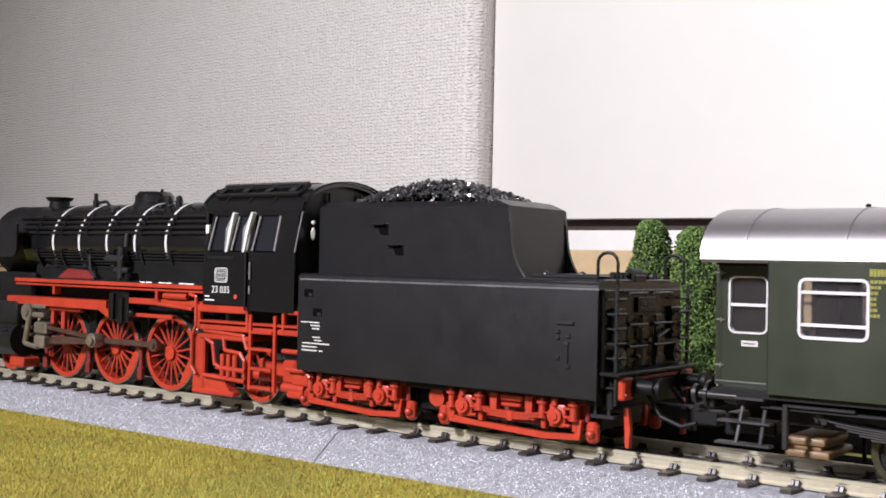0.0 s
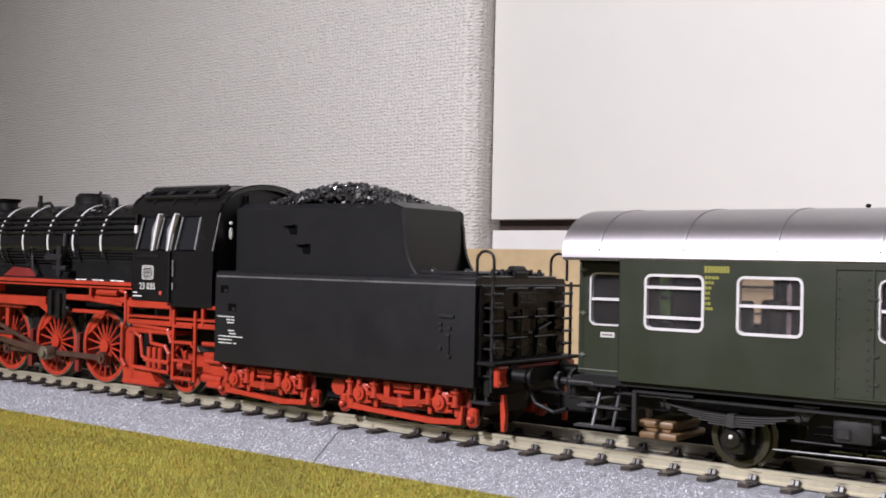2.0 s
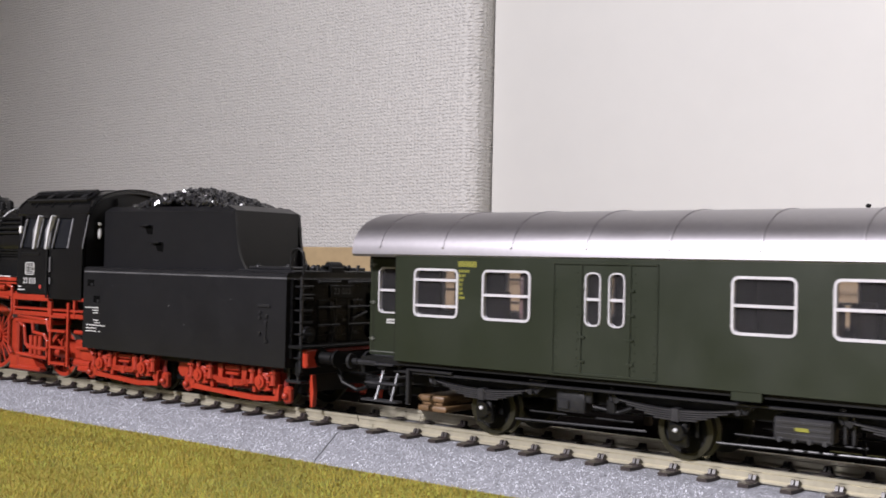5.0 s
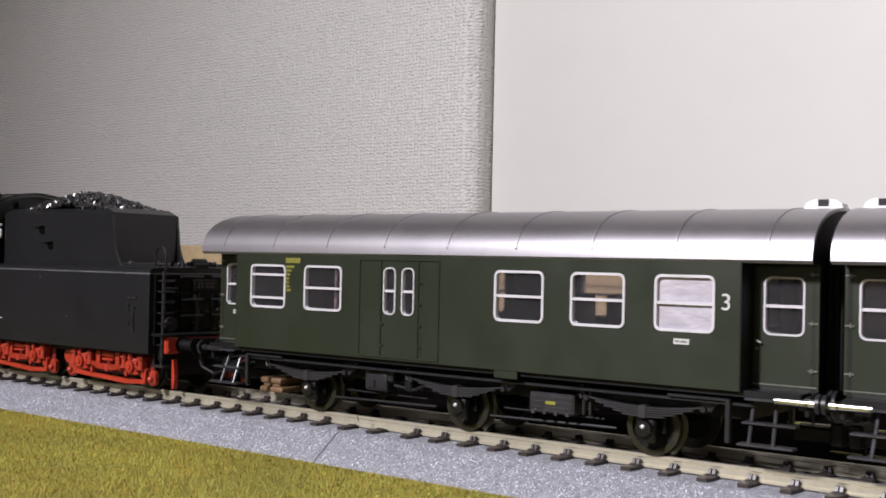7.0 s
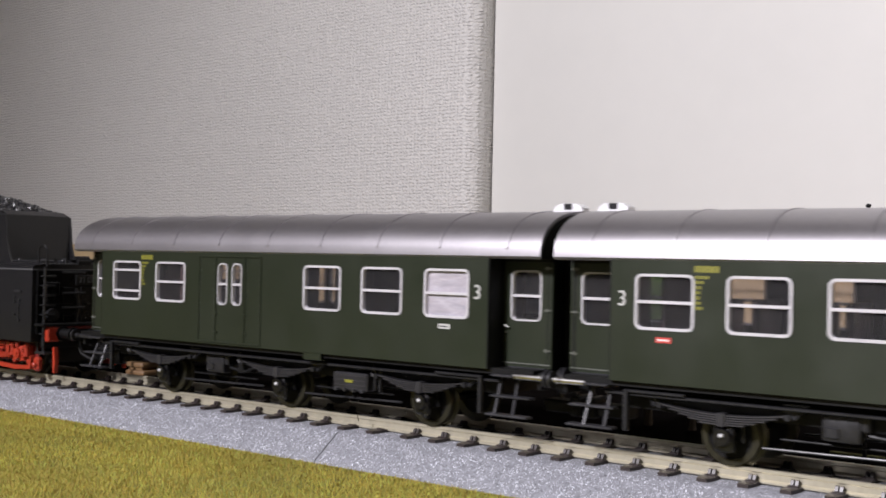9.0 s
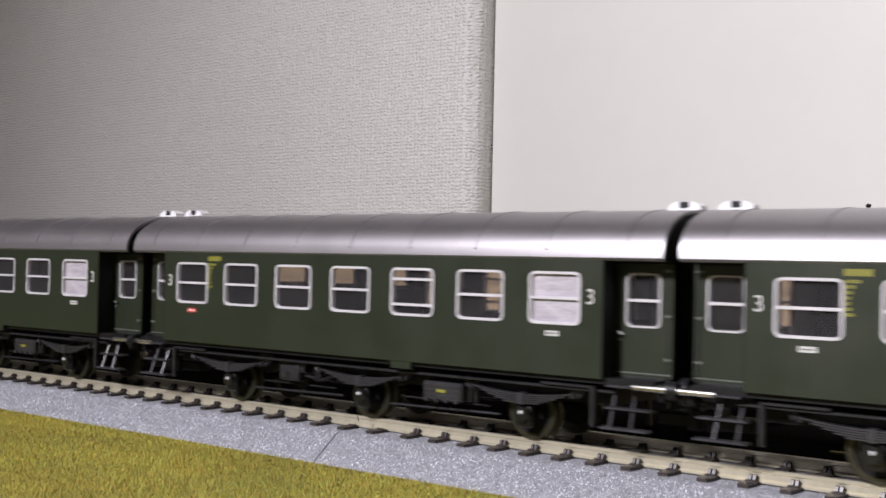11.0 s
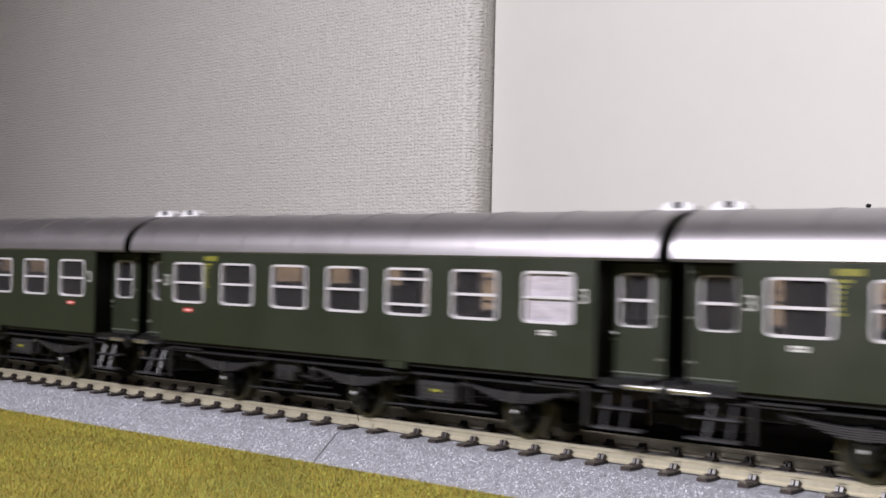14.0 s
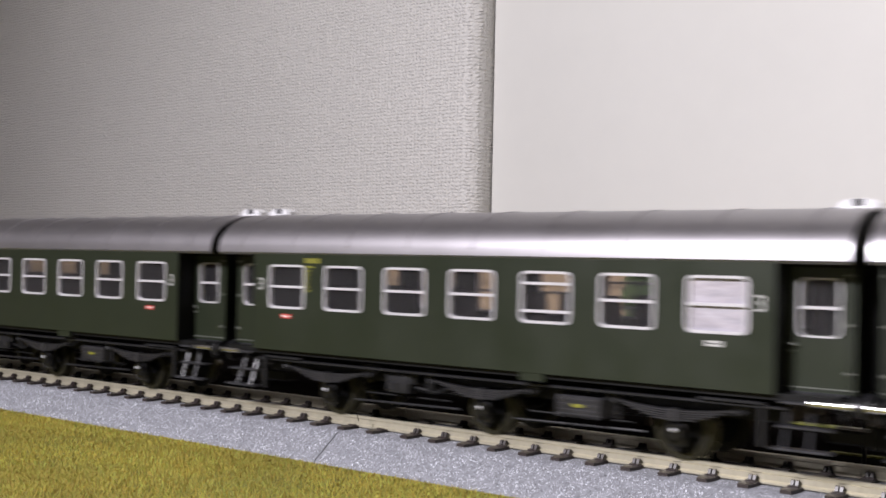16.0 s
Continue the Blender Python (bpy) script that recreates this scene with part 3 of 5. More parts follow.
        for x in (-276, -231):
            box(bm, x, x + 1.0, y + 0.2, y + 2.4, 39.8, 42.5, 0.1)
        P("running_board_edge", bm, RED)
    bm = B()
    for x0, x1 in ((-237, -234.9), (-234.6, -232.2), (-229.5, -226.8), (-226.5, -224.4), (-221.5, -219.6), (-219.3, -215.8)):
        box(bm, x0, x1, 0.95, 1.1, 44.15, 44.4)
    P("warning_strip", bm, WHITE, "small white warning markings")
    bm = extrude(B(), [(-300, 36.5), (-300, 38.4), (-252.5, 38.8), (-252.5, 36.8), (-249, 34.5), (-249, 33.2), (-256, 36.2)], "y", 2.0, 3.2)
    box(bm, -300, -254, 2.0, 7, 38.2, 38.7, 0.1)
    box(bm, -246, -214, 2.2, 3.4, 38.4, 40.0, 0.2)
    box(bm, -246, -226, 2.6, 4, 35.0, 36.0, 0.2)
    P("valance_beam", bm, RED)
    bm = box(B(), -288, -216, 10.6, 11.6, 23, 40, 0.2)
    box(bm, -288, -216, 23.4, 24.4, 23, 40, 0.2)
    for x in (-284, -267, -244, -221):
        box(bm, x - 1.6, x + 1.6, 8.2, 11.6, 21, 36, 0.3)
    P("main_frame", bm, DULLBLACK)
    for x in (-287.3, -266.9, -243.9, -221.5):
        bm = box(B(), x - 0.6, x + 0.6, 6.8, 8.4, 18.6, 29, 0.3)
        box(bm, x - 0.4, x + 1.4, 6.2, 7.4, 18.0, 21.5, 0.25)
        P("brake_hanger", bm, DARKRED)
    # dark block added behind the cab ladder to hide the background
    bm = box(B(), -214, -182, 9.5, 25.5, 19.5, 39.0, 0.5)
    P("ash_pan", bm, DULLBLACK)
    # dark block added to close the see-through gap to the tender
    bm = box(B(), -181.5, -178.0, 9, 26, 20, 46, 0.5)
    box(bm, -180.6, -178.9, 4.5, 30.5, 26, 47, 0.3)
    P("fall_plate", bm, DULLBLACK)
    bm = box(B(), -250.5, -243.0, 1.6, 7, 33.5, 41.5, 0.5)
    rod(bm, (-248.8, 1.2, 34), (-248.8, 1.2, 41), 0.9)
    rod(bm, (-245.0, 1.2, 33), (-245.0, 1.2, 40), 0.8)
    ball(bm, (-241.5, 2.0, 36), 1.0)
    P("lubricator", bm, GLOSSBLACK)
    # cab
    def side_x(u, z):  # sides lean in above the waist
        return 1.0 + max(0, z - 52.5) * 0.09
    for s in (-1, 1):
        def yy(v):
            return MID + s * (MID - v)
        lean = lambda z: yy(side_x(0, z))
        inn = lambda z: yy(side_x(0, z) + 0.7)

        def panel(x0, x1, z0, z1, slant0=0.0, slant1=0.0):
            bm = B()
            vs = []
            for f in (lean, inn):
                for x, z in ((x0, z0), (x1, z0), (x1 + slant1, z1), (x0 + slant0, z1)):
                    vs.append(bm.verts.new((x, f(z), z)))
            for q in ((0, 1, 2, 3), (7, 6, 5, 4), (0, 4, 5, 1), (1, 5, 6, 2), (2, 6, 7, 3), (3, 7, 4, 0)):
                bm.faces.new([vs[i] for i in q])
            P("cab_panel", bm, GLOSSBLACK)
        panel(-212.3, -197.3, 39.6, 52.5)
        panel(-212.3, -210.9, 52.5, 61.2, 2.2, 2.0)
        panel(-204.0, -202.5, 52.5, 61.2, 1.0, 1.0)
        panel(-196.8, -190.6, 38.5, 52.5)
        panel(-196.8, -195.4, 52.5, 61.2, 0.6, 0.6)
        panel(-190.6, -181.2, 38.5, 52.5)
        panel(-187.6, -181.2, 52.5, 61.2, 1.0, 0.4)
        panel(-210.1, -180.6, 61.2, 62.8)
        for x0, x1 in ((-210.6, -204.2), (-202.4, -197.0), (-195.2, -187.8)):
            bm = B()
            d = 0.35 * s
            for (ax, az, bx, bz) in ((x0, 52.8, x0 + 1.9, 61.0), (x1, 52.8, x1 + 1.2, 61.0)):
                rod(bm, (ax, lean(az) + d * 0.2, az), (bx, lean(bz) + d * 0.2, bz), 0.30, seg=6)
            fr = P("window_frame", bm, STRIPGREY, "dull grey cab window frame strips")
            bm = B()
            vs = [bm.verts.new(v) for v in ((x0 + 0.2, lean(52.8) - d * 1.2, 52.8), (x1, lean(52.8) - d * 1.2, 52.8), (x1 + 1.2, lean(61) - d * 1.2, 61), (x0 + 1.9, lean(61) - d * 1.2, 61))]
            bm.faces.new(vs)
            bmesh.ops.solidify(bm, geom=bm.faces[:], thickness=0.25)
            part("pane", bm, CLEAR, fr, off=LO)
        bm = B()
        rod(bm, (-181.2, yy(0.95), 52.6), (-179.6, yy(1.75), 62.0), 0.16)
        rod(bm, (-195.6, yy(0.6), 42.6), (-195.6, yy(0.6), 44.4), 0.22)
        rod(bm, (-195.6, yy(0.6), 46.0), (-195.6, yy(0.6), 50.2), 0.22)
        P("handrail", bm, STRIPGREY)
        # slanted wind deflector blades beside the windows
        for x0, x1, w in ((-204.3, -202.0, 1.0), (-198.3, -195.6, 1.0)):
            ya, yb = sorted((yy(0.5), yy(2.2)))
            bm = extrude(B(), [(x0 + 0.2, 52.4), (x0 + 0.65, 52.4), (x0 + 1.75, 56.6), (x1 + 0.75, 61.7), (x1 + 0.3, 62.0), (x0 + 0.95, 57.4)], "y", ya, yb)
            blade = P("wind_deflector", bm, FRAMEWHITE, "clear slanted wind deflector blade")
            ya, yb = sorted((yy(0.62), yy(2.0)))
            part("blade_edge", extrude(B(), [(x0 - 0.35, 52.4), (x0 + 0.15, 52.4), (x0 + 0.9, 57.4), (x1 + 0.2, 61.9), (x0 + 0.1, 58.0)], "y", ya, yb), STRIPGREY, blade, off=LO)
        bm = box(B(), -210.8, -201.5, yy(0.7), yy(1.6), 50.6, 51.4, 0.1)
        rod(bm, (-196.9, yy(0.5), 38.6), (-196.9, yy(0.5), 52.3), 0.3)
        P("cab_rail", bm, DULLBLACK)
    bm = B()
    prof = arc_profile(15.7, 62.4, 69.6, 24, 2.0)
    inner = [(y, z - 0.8) for y, z in arc_profile(15.0, 62.4, 69.4, 24, 2.0)]
    extrude(bm, [(y + MID, z) for y, z in prof + inner[::-1]], "x", -214.0, -179.8)
    P("cab_roof", bm, GLOSSBLACK)
    bm = B()
    ridge = arc_profile(15.85, 62.5, 69.9, 24, 2.0)
    for x in (-214.3, -206.5, -198.5, -190.0, -179.6):
        lo = [(y * 0.985, z - 0.3) for y, z in ridge]
        extrude(bm, [(y + MID, z) for y, z in ridge[2:-2] + lo[2:-2][::-1]], "x", x, x + 0.7)
    for q in (5, 6, 8):
        y, z = ridge[q]
        rod(bm, (-214, y + MID, z + 0.1), (-190, y + MID, z + 0.1), 0.3, seg=6)
    y, z = ridge[5]
    for x in range(-210, -184, 4):
        box(bm, x, x + 0.5, y + MID - 0.3, y + MID + 0.5, z, z + 1.0)
    rod(bm, (-210, y + MID + 0.1, z + 1.0), (-184.5, y + MID + 0.1, z + 1.0), 0.35, seg=6)
    P("roof_ribs", bm, DULLBLACK)

    def on_roof(x0, x1, k0, k1, lift, thick):
        """A flat slab that lies on the near slope of the cab roof between two steps of its outline."""
        (ya, za), (yb, zb) = [(-15.85 * math.cos(math.pi * k / 24) + MID, 62.5 + 7.4 * math.sin(math.pi * k / 24)) for k in (k0, k1)]
        d = Vector((za - zb, yb - ya)).normalized()
        out = [(ya + d.x * lift, za + d.y * lift), (yb + d.x * lift, zb + d.y * lift), (yb + d.x * (lift + thick), zb + d.y * (lift + thick)), (ya + d.x * (lift + thick), za + d.y * (lift + thick))]
        return extrude(B(), out, "x", x0, x1)

    vent = P("roof_ventilator", on_roof(-210.5, -182.5, 3.4, 6.9, 0.1, 0.45), BLACK)
    # openings are flat black pieces with the inner shade as colour
    for x in (-207.5, -199.5, -191.5):
        part("vent_opening", on_roof(x, x + 5.2, 4.0, 5.7, 0.5, 0.12), RECESS_SHADE, vent, off=LO)
    for x in (-210.3, -201.9, -193.9, -185.9):
        part("vent_post", on_roof(x, x + 2.0, 3.9, 6.0, 0.5, 0.55), GREYBLACK, vent, off=LO)
    part("vent_rail", on_roof(-210.6, -182.4, 5.9, 6.7, 0.4, 0.9), GREYBLACK, vent, off=LO)
    part("vent_rail", on_roof(-210.6, -182.4, 3.4, 3.9, 0.4, 0.5), GREYBLACK, vent, off=LO)
    # small plain white plate left of the cab window
    P("cab_lamp", box(B(), -211.9, -210.9, 0.9, 1.7, 56.9, 59.0, 0.15), WHITE, "small white marker beside the cab window")
    bm = extrude(B(), [(y + MID, z) for y, z in [(-16, 40)] + arc_profile(15.4, 62.0, 69.0, 20, 2.0) + [(16, 40)]], "x", -213.0, -212.2)
    P("cab_front", bm, BLACK)
    bm = box(B(), -212, -180, 2, 33, 39.2, 40.0)
    # block added inside to darken the cab and stop the view through
    box(bm, -210.5, -184, 7, 28, 40, 61.5, 0.5)
    P("cab_floor", bm, DULLBLACK)
    bm = B()
    vs = [(-14.6, 40)] + arc_profile(15.2, 62.2, 69.0, 20, 2.0) + [(14.6, 40)]
    extrude(bm, [(y + MID, z) for y, z in vs], "x", -182.4, -181.6)
    for y in (MID - 5.5, MID + 5.5):
        box(bm, -181.0, -180.3, y - 0.4, y + 0.4, 63.0, 67.0)
    P("cab_rear_arch", bm, BLACK)
    bm = B()
    ball(bm, (-179.8, 5.5, 57.0), 0.9, 10, 8, (0.6, 0.6, 1.7))
    ball(bm, (-179.8, 5.5, 59.6), 0.5)
    P("rear_lamp_glass", bm, FRAMEWHITE)
    lettering("running_number", "23 035", 2.35, (-206.0 - LO[0], 0.93 - MID, 43.2 - RAIL), PRINT, loco, "white printed running number")
    bm = ring_frame(B(), -208.2, -203.6, 45.0, 48.6, 0.22, 0.84, 0.98, 0.9)
    ring_frame(bm, -207.7, -204.1, 45.5, 48.1, 0.14, 0.84, 0.98, 0.5)
    for x0, x1 in ((-207.0, -206.1), (-205.7, -204.8)):
        ring_frame(bm, x0, x1, 46.0, 47.6, 0.16, 0.84, 0.98, 0.3)
    P("railway_emblem", bm, PRINT, "white outlined railway emblem")
    bm = rod(B(), (-200.6, 0.8, 41.7), (-200.6, 1.1, 41.7), 0.55)
    P("red_mark", bm, LABELRED)
    bm = B()
    for x0, x1, z in ((-211.6, -210.0, 41.4), (-211.6, -208.2, 40.5)):
        box(bm, x0, x1, 0.86, 1.05, z, z + 0.3)
    P("small_print", bm, PRINT)
    # red gear under the cab
    bm = box(B(), -214.8, -197.2, 1.2, 2.4, 37.6, 39.4, 0.2)
    box(bm, -183.4, -179.6, 1.2, 3.4, 38.1, 39.0, 0.2)
    box(bm, -214.8, -179.6, 1.6, 2.8, 33.2, 34.5, 0.2)
    box(bm, -214.8, -179.6, 1.4, 5, 35.0, 35.6, 0.15)
    box(bm, -214.8, -197, 2, 12, 30.9, 32.2, 0.3)
    for x in (-214.8, -197.6, -185.5, -180.4):
        box(bm, x, x + 0.9, 1.4, 2.6, 33.2, 39.0, 0.15)
    P("cab_support", bm, RED)
    bm = B()
    box(bm, -217.5, -213.2, 2.4, 4.2, 18.0, 32.2, 0.4)
    box(bm, -217.5, -202.2, 2.2, 5.0, 17.2, 18.6, 0.4)
    extrude(bm, [(-215.5, 18.5), (-204, 18.5), (-206.5, 21.5), (-213.5, 22.2)], "y", 2.8, 5.5)
    P("brake_frame", bm, RED)
    bm = B()
    pipe(bm, [(-218, 1.6, 41.8), (-215.6, 1.6, 41.2), (-215.4, 1.6, 34), (-216.8, 1.6, 31.5), (-216.8, 1.6, 24), (-215, 1.6, 22)], 0.45)
    pipe(bm, [(-213, 2.4, 33), (-199, 2.4, 32.2), (-197.5, 2.4, 29)], 0.6)
    pipe(bm, [(-212, 2.0, 31), (-209.5, 2.0, 30), (-208.6, 2.0, 25), (-206, 2.0, 24)], 0.5)
    pipe(bm, [(-206, 2.4, 31.5), (-205.5, 2.4, 28.5), (-200, 2.4, 28.0), (-198.6, 2.4, 26.4), (-198.6, 2.4, 22)], 0.5)
    pipe(bm, [(-228, 1.8, 41), (-219, 1.8, 41)], 0.8)
    pipe(bm, [(-232, 1.8, 38.9), (-217, 1.8, 38.0)], 0.5)
    for x in (-206, -203.8, -201.6):
        rod(bm, (x, 2.2, 22.2), (x, 2.2, 27.6), 0.7)
    rod(bm, (-208, 2.2, 24.2), (-198, 2.2, 23.9), 0.6)
    rod(bm, (-213, 2.2, 22.0), (-198, 2.2, 21.4), 0.55)
    P("red_pipework", bm, RED)
    for x in (-196.0, -187.8):
        P("ladder_stile", box(B(), x, x + 0.9, 1.0, 1.8, 19.8, 37.6, 0.1), RED)
    for z in (20.2, 24.6, 29.2, 33.2):
        P("ladder_rung", box(B(), -195.1, -187.8, 0.6, 2.6, z, z + 0.7, 0.1), RED)
    bm = box(B(), -197, -184.5, 5.5, 6.6, 21.5, 27, 0.4)
    rod(bm, (-199, 5.6, 23), (-192, 5.6, 23), 1.2)
    box(bm, -186.5, -182.2, 3.0, 5.5, 22, 27.4, 0.5)
    box(bm, -184.5, -179.4, 2.4, 6, 18.8, 20.4, 0.4)
    rod(bm, (-186, 2.8, 29.5), (-181, 2.8, 29.5), 0.6)
    P("trailing_truck", bm, RED)
    # cylinders
    bm = box(B(), -322, -294.0, 1.5, 9, 30.0, 37.4, 1.2, 2)
    rod(bm, (-322, 4.5, 26.0), (-294.0, 4.5, 26.0), 5.0, seg=28)
    for z in (27.2, 28.6, 30.0):
        box(bm, -299, -295.5, -0.62, -0.5, z, z + 0.4)
    P("cylinder", bm, BLACK)
    bm = box(B(), -322, -294.0, 26, 33.5, 30.0, 37.4, 1.2, 2)
    rod(bm, (-322, 30.5, 26.0), (-294.0, 30.5, 26.0), 5.0, seg=28)
    P("cylinder", bm, BLACK)
    bm = box(B(), -300, -293, 3, 9, 17.6, 20.8, 0.6)
    rod(bm, (-297, 3.2, 19), (-297, 8, 19), 1.6)
    P("leading_truck_frame", bm, RED)
    # valve gear
    bm = rod(B(), (-288.8, 1.2, 34.3), (-288.8, 3.2, 34.3), 2.5, seg=20)
    rod(bm, (-288.8, 0.8, 34.3), (-288.8, 3.4, 34.3), 1.2, seg=14)
    box(bm, -287, -280.5, 1.6, 3.4, 35.4, 36.6, 0.3)
    box(bm, -286.5, -281.0, 1.4, 3.0, 32.8, 34.3, 0.4)
    rod(bm, (-287.6, 1.6, 33), (-289.6, 1.6, 25.2), 0.8)
    rod(bm, (-289.6, 1.6, 25.2), (-283, 1.6, 24.4), 0.7)
    P("valve_link", bm, PEWTER, "dull metal valve gear links")
    bm = box(B(), -285.5, -279.5, 1.4, 4.4, 28.2, 31.6, 0.5)
    box(bm, -285.0, -280.0, 1.2, 4.4, 24.2, 27.8, 0.4)
    P("crosshead", bm, PEWTER)
    bm = box(B(), -294, -268, 3.6, 5.0, 27.0, 28.0, 0.2)
    rod(bm, (-294, 3.8, 29.6), (-276, 3.8, 29.6), 0.6)
    P("slide_bar", bm, ROD)
    bm = box(B(), -284, -266, 3.4, 5, 35.0, 36.6, 0.3)
    box(bm, -276, -274.4, 4, 5.4, 27, 36, 0.2)
    box(bm, -281, -279.6, 4, 5.4, 30, 38, 0.2)
    box(bm, -282, -272, 3.8, 5, 25.6, 26.8, 0.2)
    P("gear_bracket", bm, RED)
    # wheels
    wheels = []
    for x in (-278.5, -255.5, -232.5):
        near = spoked_wheel("driving_wheel", loco, x, MID - 8.4, 10.05, 18, -1, 1.9, RED, RED, LO)
        far = spoked_wheel("driving_wheel", loco, x, MID + 8.4, 10.05, 18, 1, 1.9, RED, RED, LO)
        wheels += [(near, 10.05), (far, 10.05)]
        bm = rod(B(), (x, MID - 7, RAIL + 10.05), (x, MID + 7, RAIL + 10.05), 1.2)
        P("axle", bm, DULLBLACK)
    for x, r in ((-198.4, 6.9), (-306.0, 5.7)):
        for s in (-1, 1):
            wheels.append((spoked_wheel("running_wheel", loco, x, MID + s * 8.4, r, 11, s, 1.3, RED, RED, LO), r))
        P("axle", rod(B(), (x, MID - 7, RAIL + r), (x, MID + 7, RAIL + r), 1.0), DULLBLACK)
    # rods, drawn with the crank pins at the middle of their circle
    zc = RAIL + 10.05
    bm = box(B(), -278.5, -232.5, 4.9, 5.6, zc - 0.75, zc + 0.75, 0.15)
    for x in (-278.5, -255.5, -232.5):
        rod(bm, (x, 4.6, zc), (x, 5.9, zc), 1.7, seg=16)
        rod(bm, (x, 4.1, zc), (x, 6.9, zc), 0.8, seg=12)
    crod = P("coupling_rod", bm, ROD, pivot=(-255.5 - LO[0], 5.2 - LO[1], zc - LO[2]))
    bm = rod(B(), (0, -1.6, 0), (0, 1.0, 0), 1.95, seg=18)
    rod(bm, (0, -2.4, 0), (0, -1.5, 0), 1.3, seg=14)
    box(bm, -2.9, 0, -1.2, 0.0, -1.2, 1.2, 0.3)
    mrod = part("main_rod", bm, PEWTER, loco)
    part("rod_shaft", extrude(B(), [(-2, 1.05), (-26.5, 0.7), (-26.5, -0.7), (-2, -1.05)], "y", -0.45, 0.35), ROD, mrod)
    part("eccentric_rod", extrude(B(), [(-1, 0.4), (-25, 4.2), (-25, 5.2), (-1, 1.6)], "y", -1.5, -0.9), ROD, mrod)
    mrod.location = Vector((-255.5 - LO[0], 3.6 - LO[1], zc - LO[2])) * MM
    return loco, wheels, crod, mrod


# ---- tender ----
TENDER_X = -140.0
TO = (TENDER_X, MID, RAIL)


def bogie(parent, xa, xb):
    mid = (xa + xb) / 2
    for s in (-1, 1):
        def yy(v):
            return MID + s * (MID - v)
        # lower equaliser bar and end posts
        bm = extrude(B(), [(xa - 3.6, 19.6), (xa + 3, 18.9), (xb - 3, 18.3), (xb + 3.4, 18.6), (xb + 4.2, 21.5), (xb + 5.0, 21.3), (xb + 4.6, 17.6), (xb - 3.4, 17.1), (xa + 2.6, 17.9), (xa - 4.4, 18.2), (xa - 5.2, 22), (xa - 4.4, 22.2)], "y", yy(3.4), yy(4.6))
        part("bogie_frame", bm, RED, parent, off=TO)
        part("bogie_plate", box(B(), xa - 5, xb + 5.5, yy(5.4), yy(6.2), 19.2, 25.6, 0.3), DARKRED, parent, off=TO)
        # top bar in darker red for the tank's shadow
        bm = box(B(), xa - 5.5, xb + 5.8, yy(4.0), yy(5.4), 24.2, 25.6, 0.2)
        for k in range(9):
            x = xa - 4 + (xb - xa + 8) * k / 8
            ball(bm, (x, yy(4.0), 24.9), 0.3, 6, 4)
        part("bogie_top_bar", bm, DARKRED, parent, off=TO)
        for x in (xa - 3.5, xa + 3.5, xb - 3.5, xb + 3.5):
            bm = box(B(), x - 0.55, x + 0.55, yy(3.2), yy(4.8), 19.0, 24.6, 0.2)
            rod(bm, (x, yy(2.9), 21.2), (x, yy(2.9), 25.0), 0.75, 0.6, 10)
            rod(bm, (x, yy(2.9), 24.0), (x, yy(2.9), 24.5), 1.1, seg=10)
            rod(bm, (x, yy(2.9), 21.2), (x, yy(2.9), 21.6), 1.0, seg=10)
            part("spring_hanger", bm, RED, parent, off=TO)
        bm = box(B(), mid - 2.6, mid + 2.6, yy(3.0), yy(5), 23.6, 25.0, 0.3)
        box(bm, mid - 2.2, mid + 2.4, yy(2.8), yy(5), 22.6, 23.3, 0.2)
        part("bolster", bm, RED, parent, off=TO)
        for x in (mid - 4.2, mid + 4.2):
            bm = extrude(B(), [(x - 0.9, 25), (x + 0.9, 25), (x + 0.7, 21.2), (x + 1.6, 20.4), (x - 1.6, 20.4), (x - 0.7, 21.2)], "y", yy(3.1), yy(4.6))
            part("guide_bracket", bm, RED, parent, off=TO)
        bm = B()
        for k in range(4):
            w = 10.0 - k * 1.8
            up, low = [], []
            for j in range(9):
                u = -1 + j / 4
                z = 22.7 - 0.36 * k - 1.1 * (1 - (u * w / 10) ** 2)
                up.append((mid + u * w, z))
                low.append((mid + u * w, z - 0.28))
            extrude(bm, up + low[::-1], "y", yy(2.8), yy(4.2))
        box(bm, mid - 0.7, mid + 0.7, yy(2.6), yy(4.3), 19.8, 21.8, 0.15)
        part("leaf_spring", bm, RED, parent, off=TO)
        for x in (xa, xb):
            bm = box(B(), x - 1.9, x + 1.9, yy(2.6), yy(5), 19.6, 24.2, 0.6, 2)
            rod(bm, (x - 0.2, yy(1.8), 21.9), (x - 0.2, yy(2.8), 21.9), 1.55, seg=18)
            rod(bm, (x - 0.2, yy(1.5), 21.9), (x - 0.2, yy(2.0), 21.9), 0.8, seg=12)
            for q in (20.0, 21.6, 23.2):
                box(bm, x + 1.5, x + 3.0, yy(2.3), yy(3.2), q, q + 0.5, 0.1)
            rod(bm, (x - 0.4, yy(2.4), 23.9), (x - 0.4, yy(2.4), 25.2), 0.6, seg=8)
            part("axle_box", bm, RED, parent, off=TO)
        for x in (xa - 6.2, xb + 7.0):
            bm = box(B(), x - 1.2, x + 1.2, yy(3.4), yy(5.5), 17.2, 21.2, 0.6)
            ball(bm, (x, yy(3.4), 19), 0.9)
            part("brake_shoe", bm, RED, parent, off=TO)
    return [(plain_wheelset(parent, x, 5.75, MID, TO, DULLBLACK), 5.75) for x in (xa, xb)]


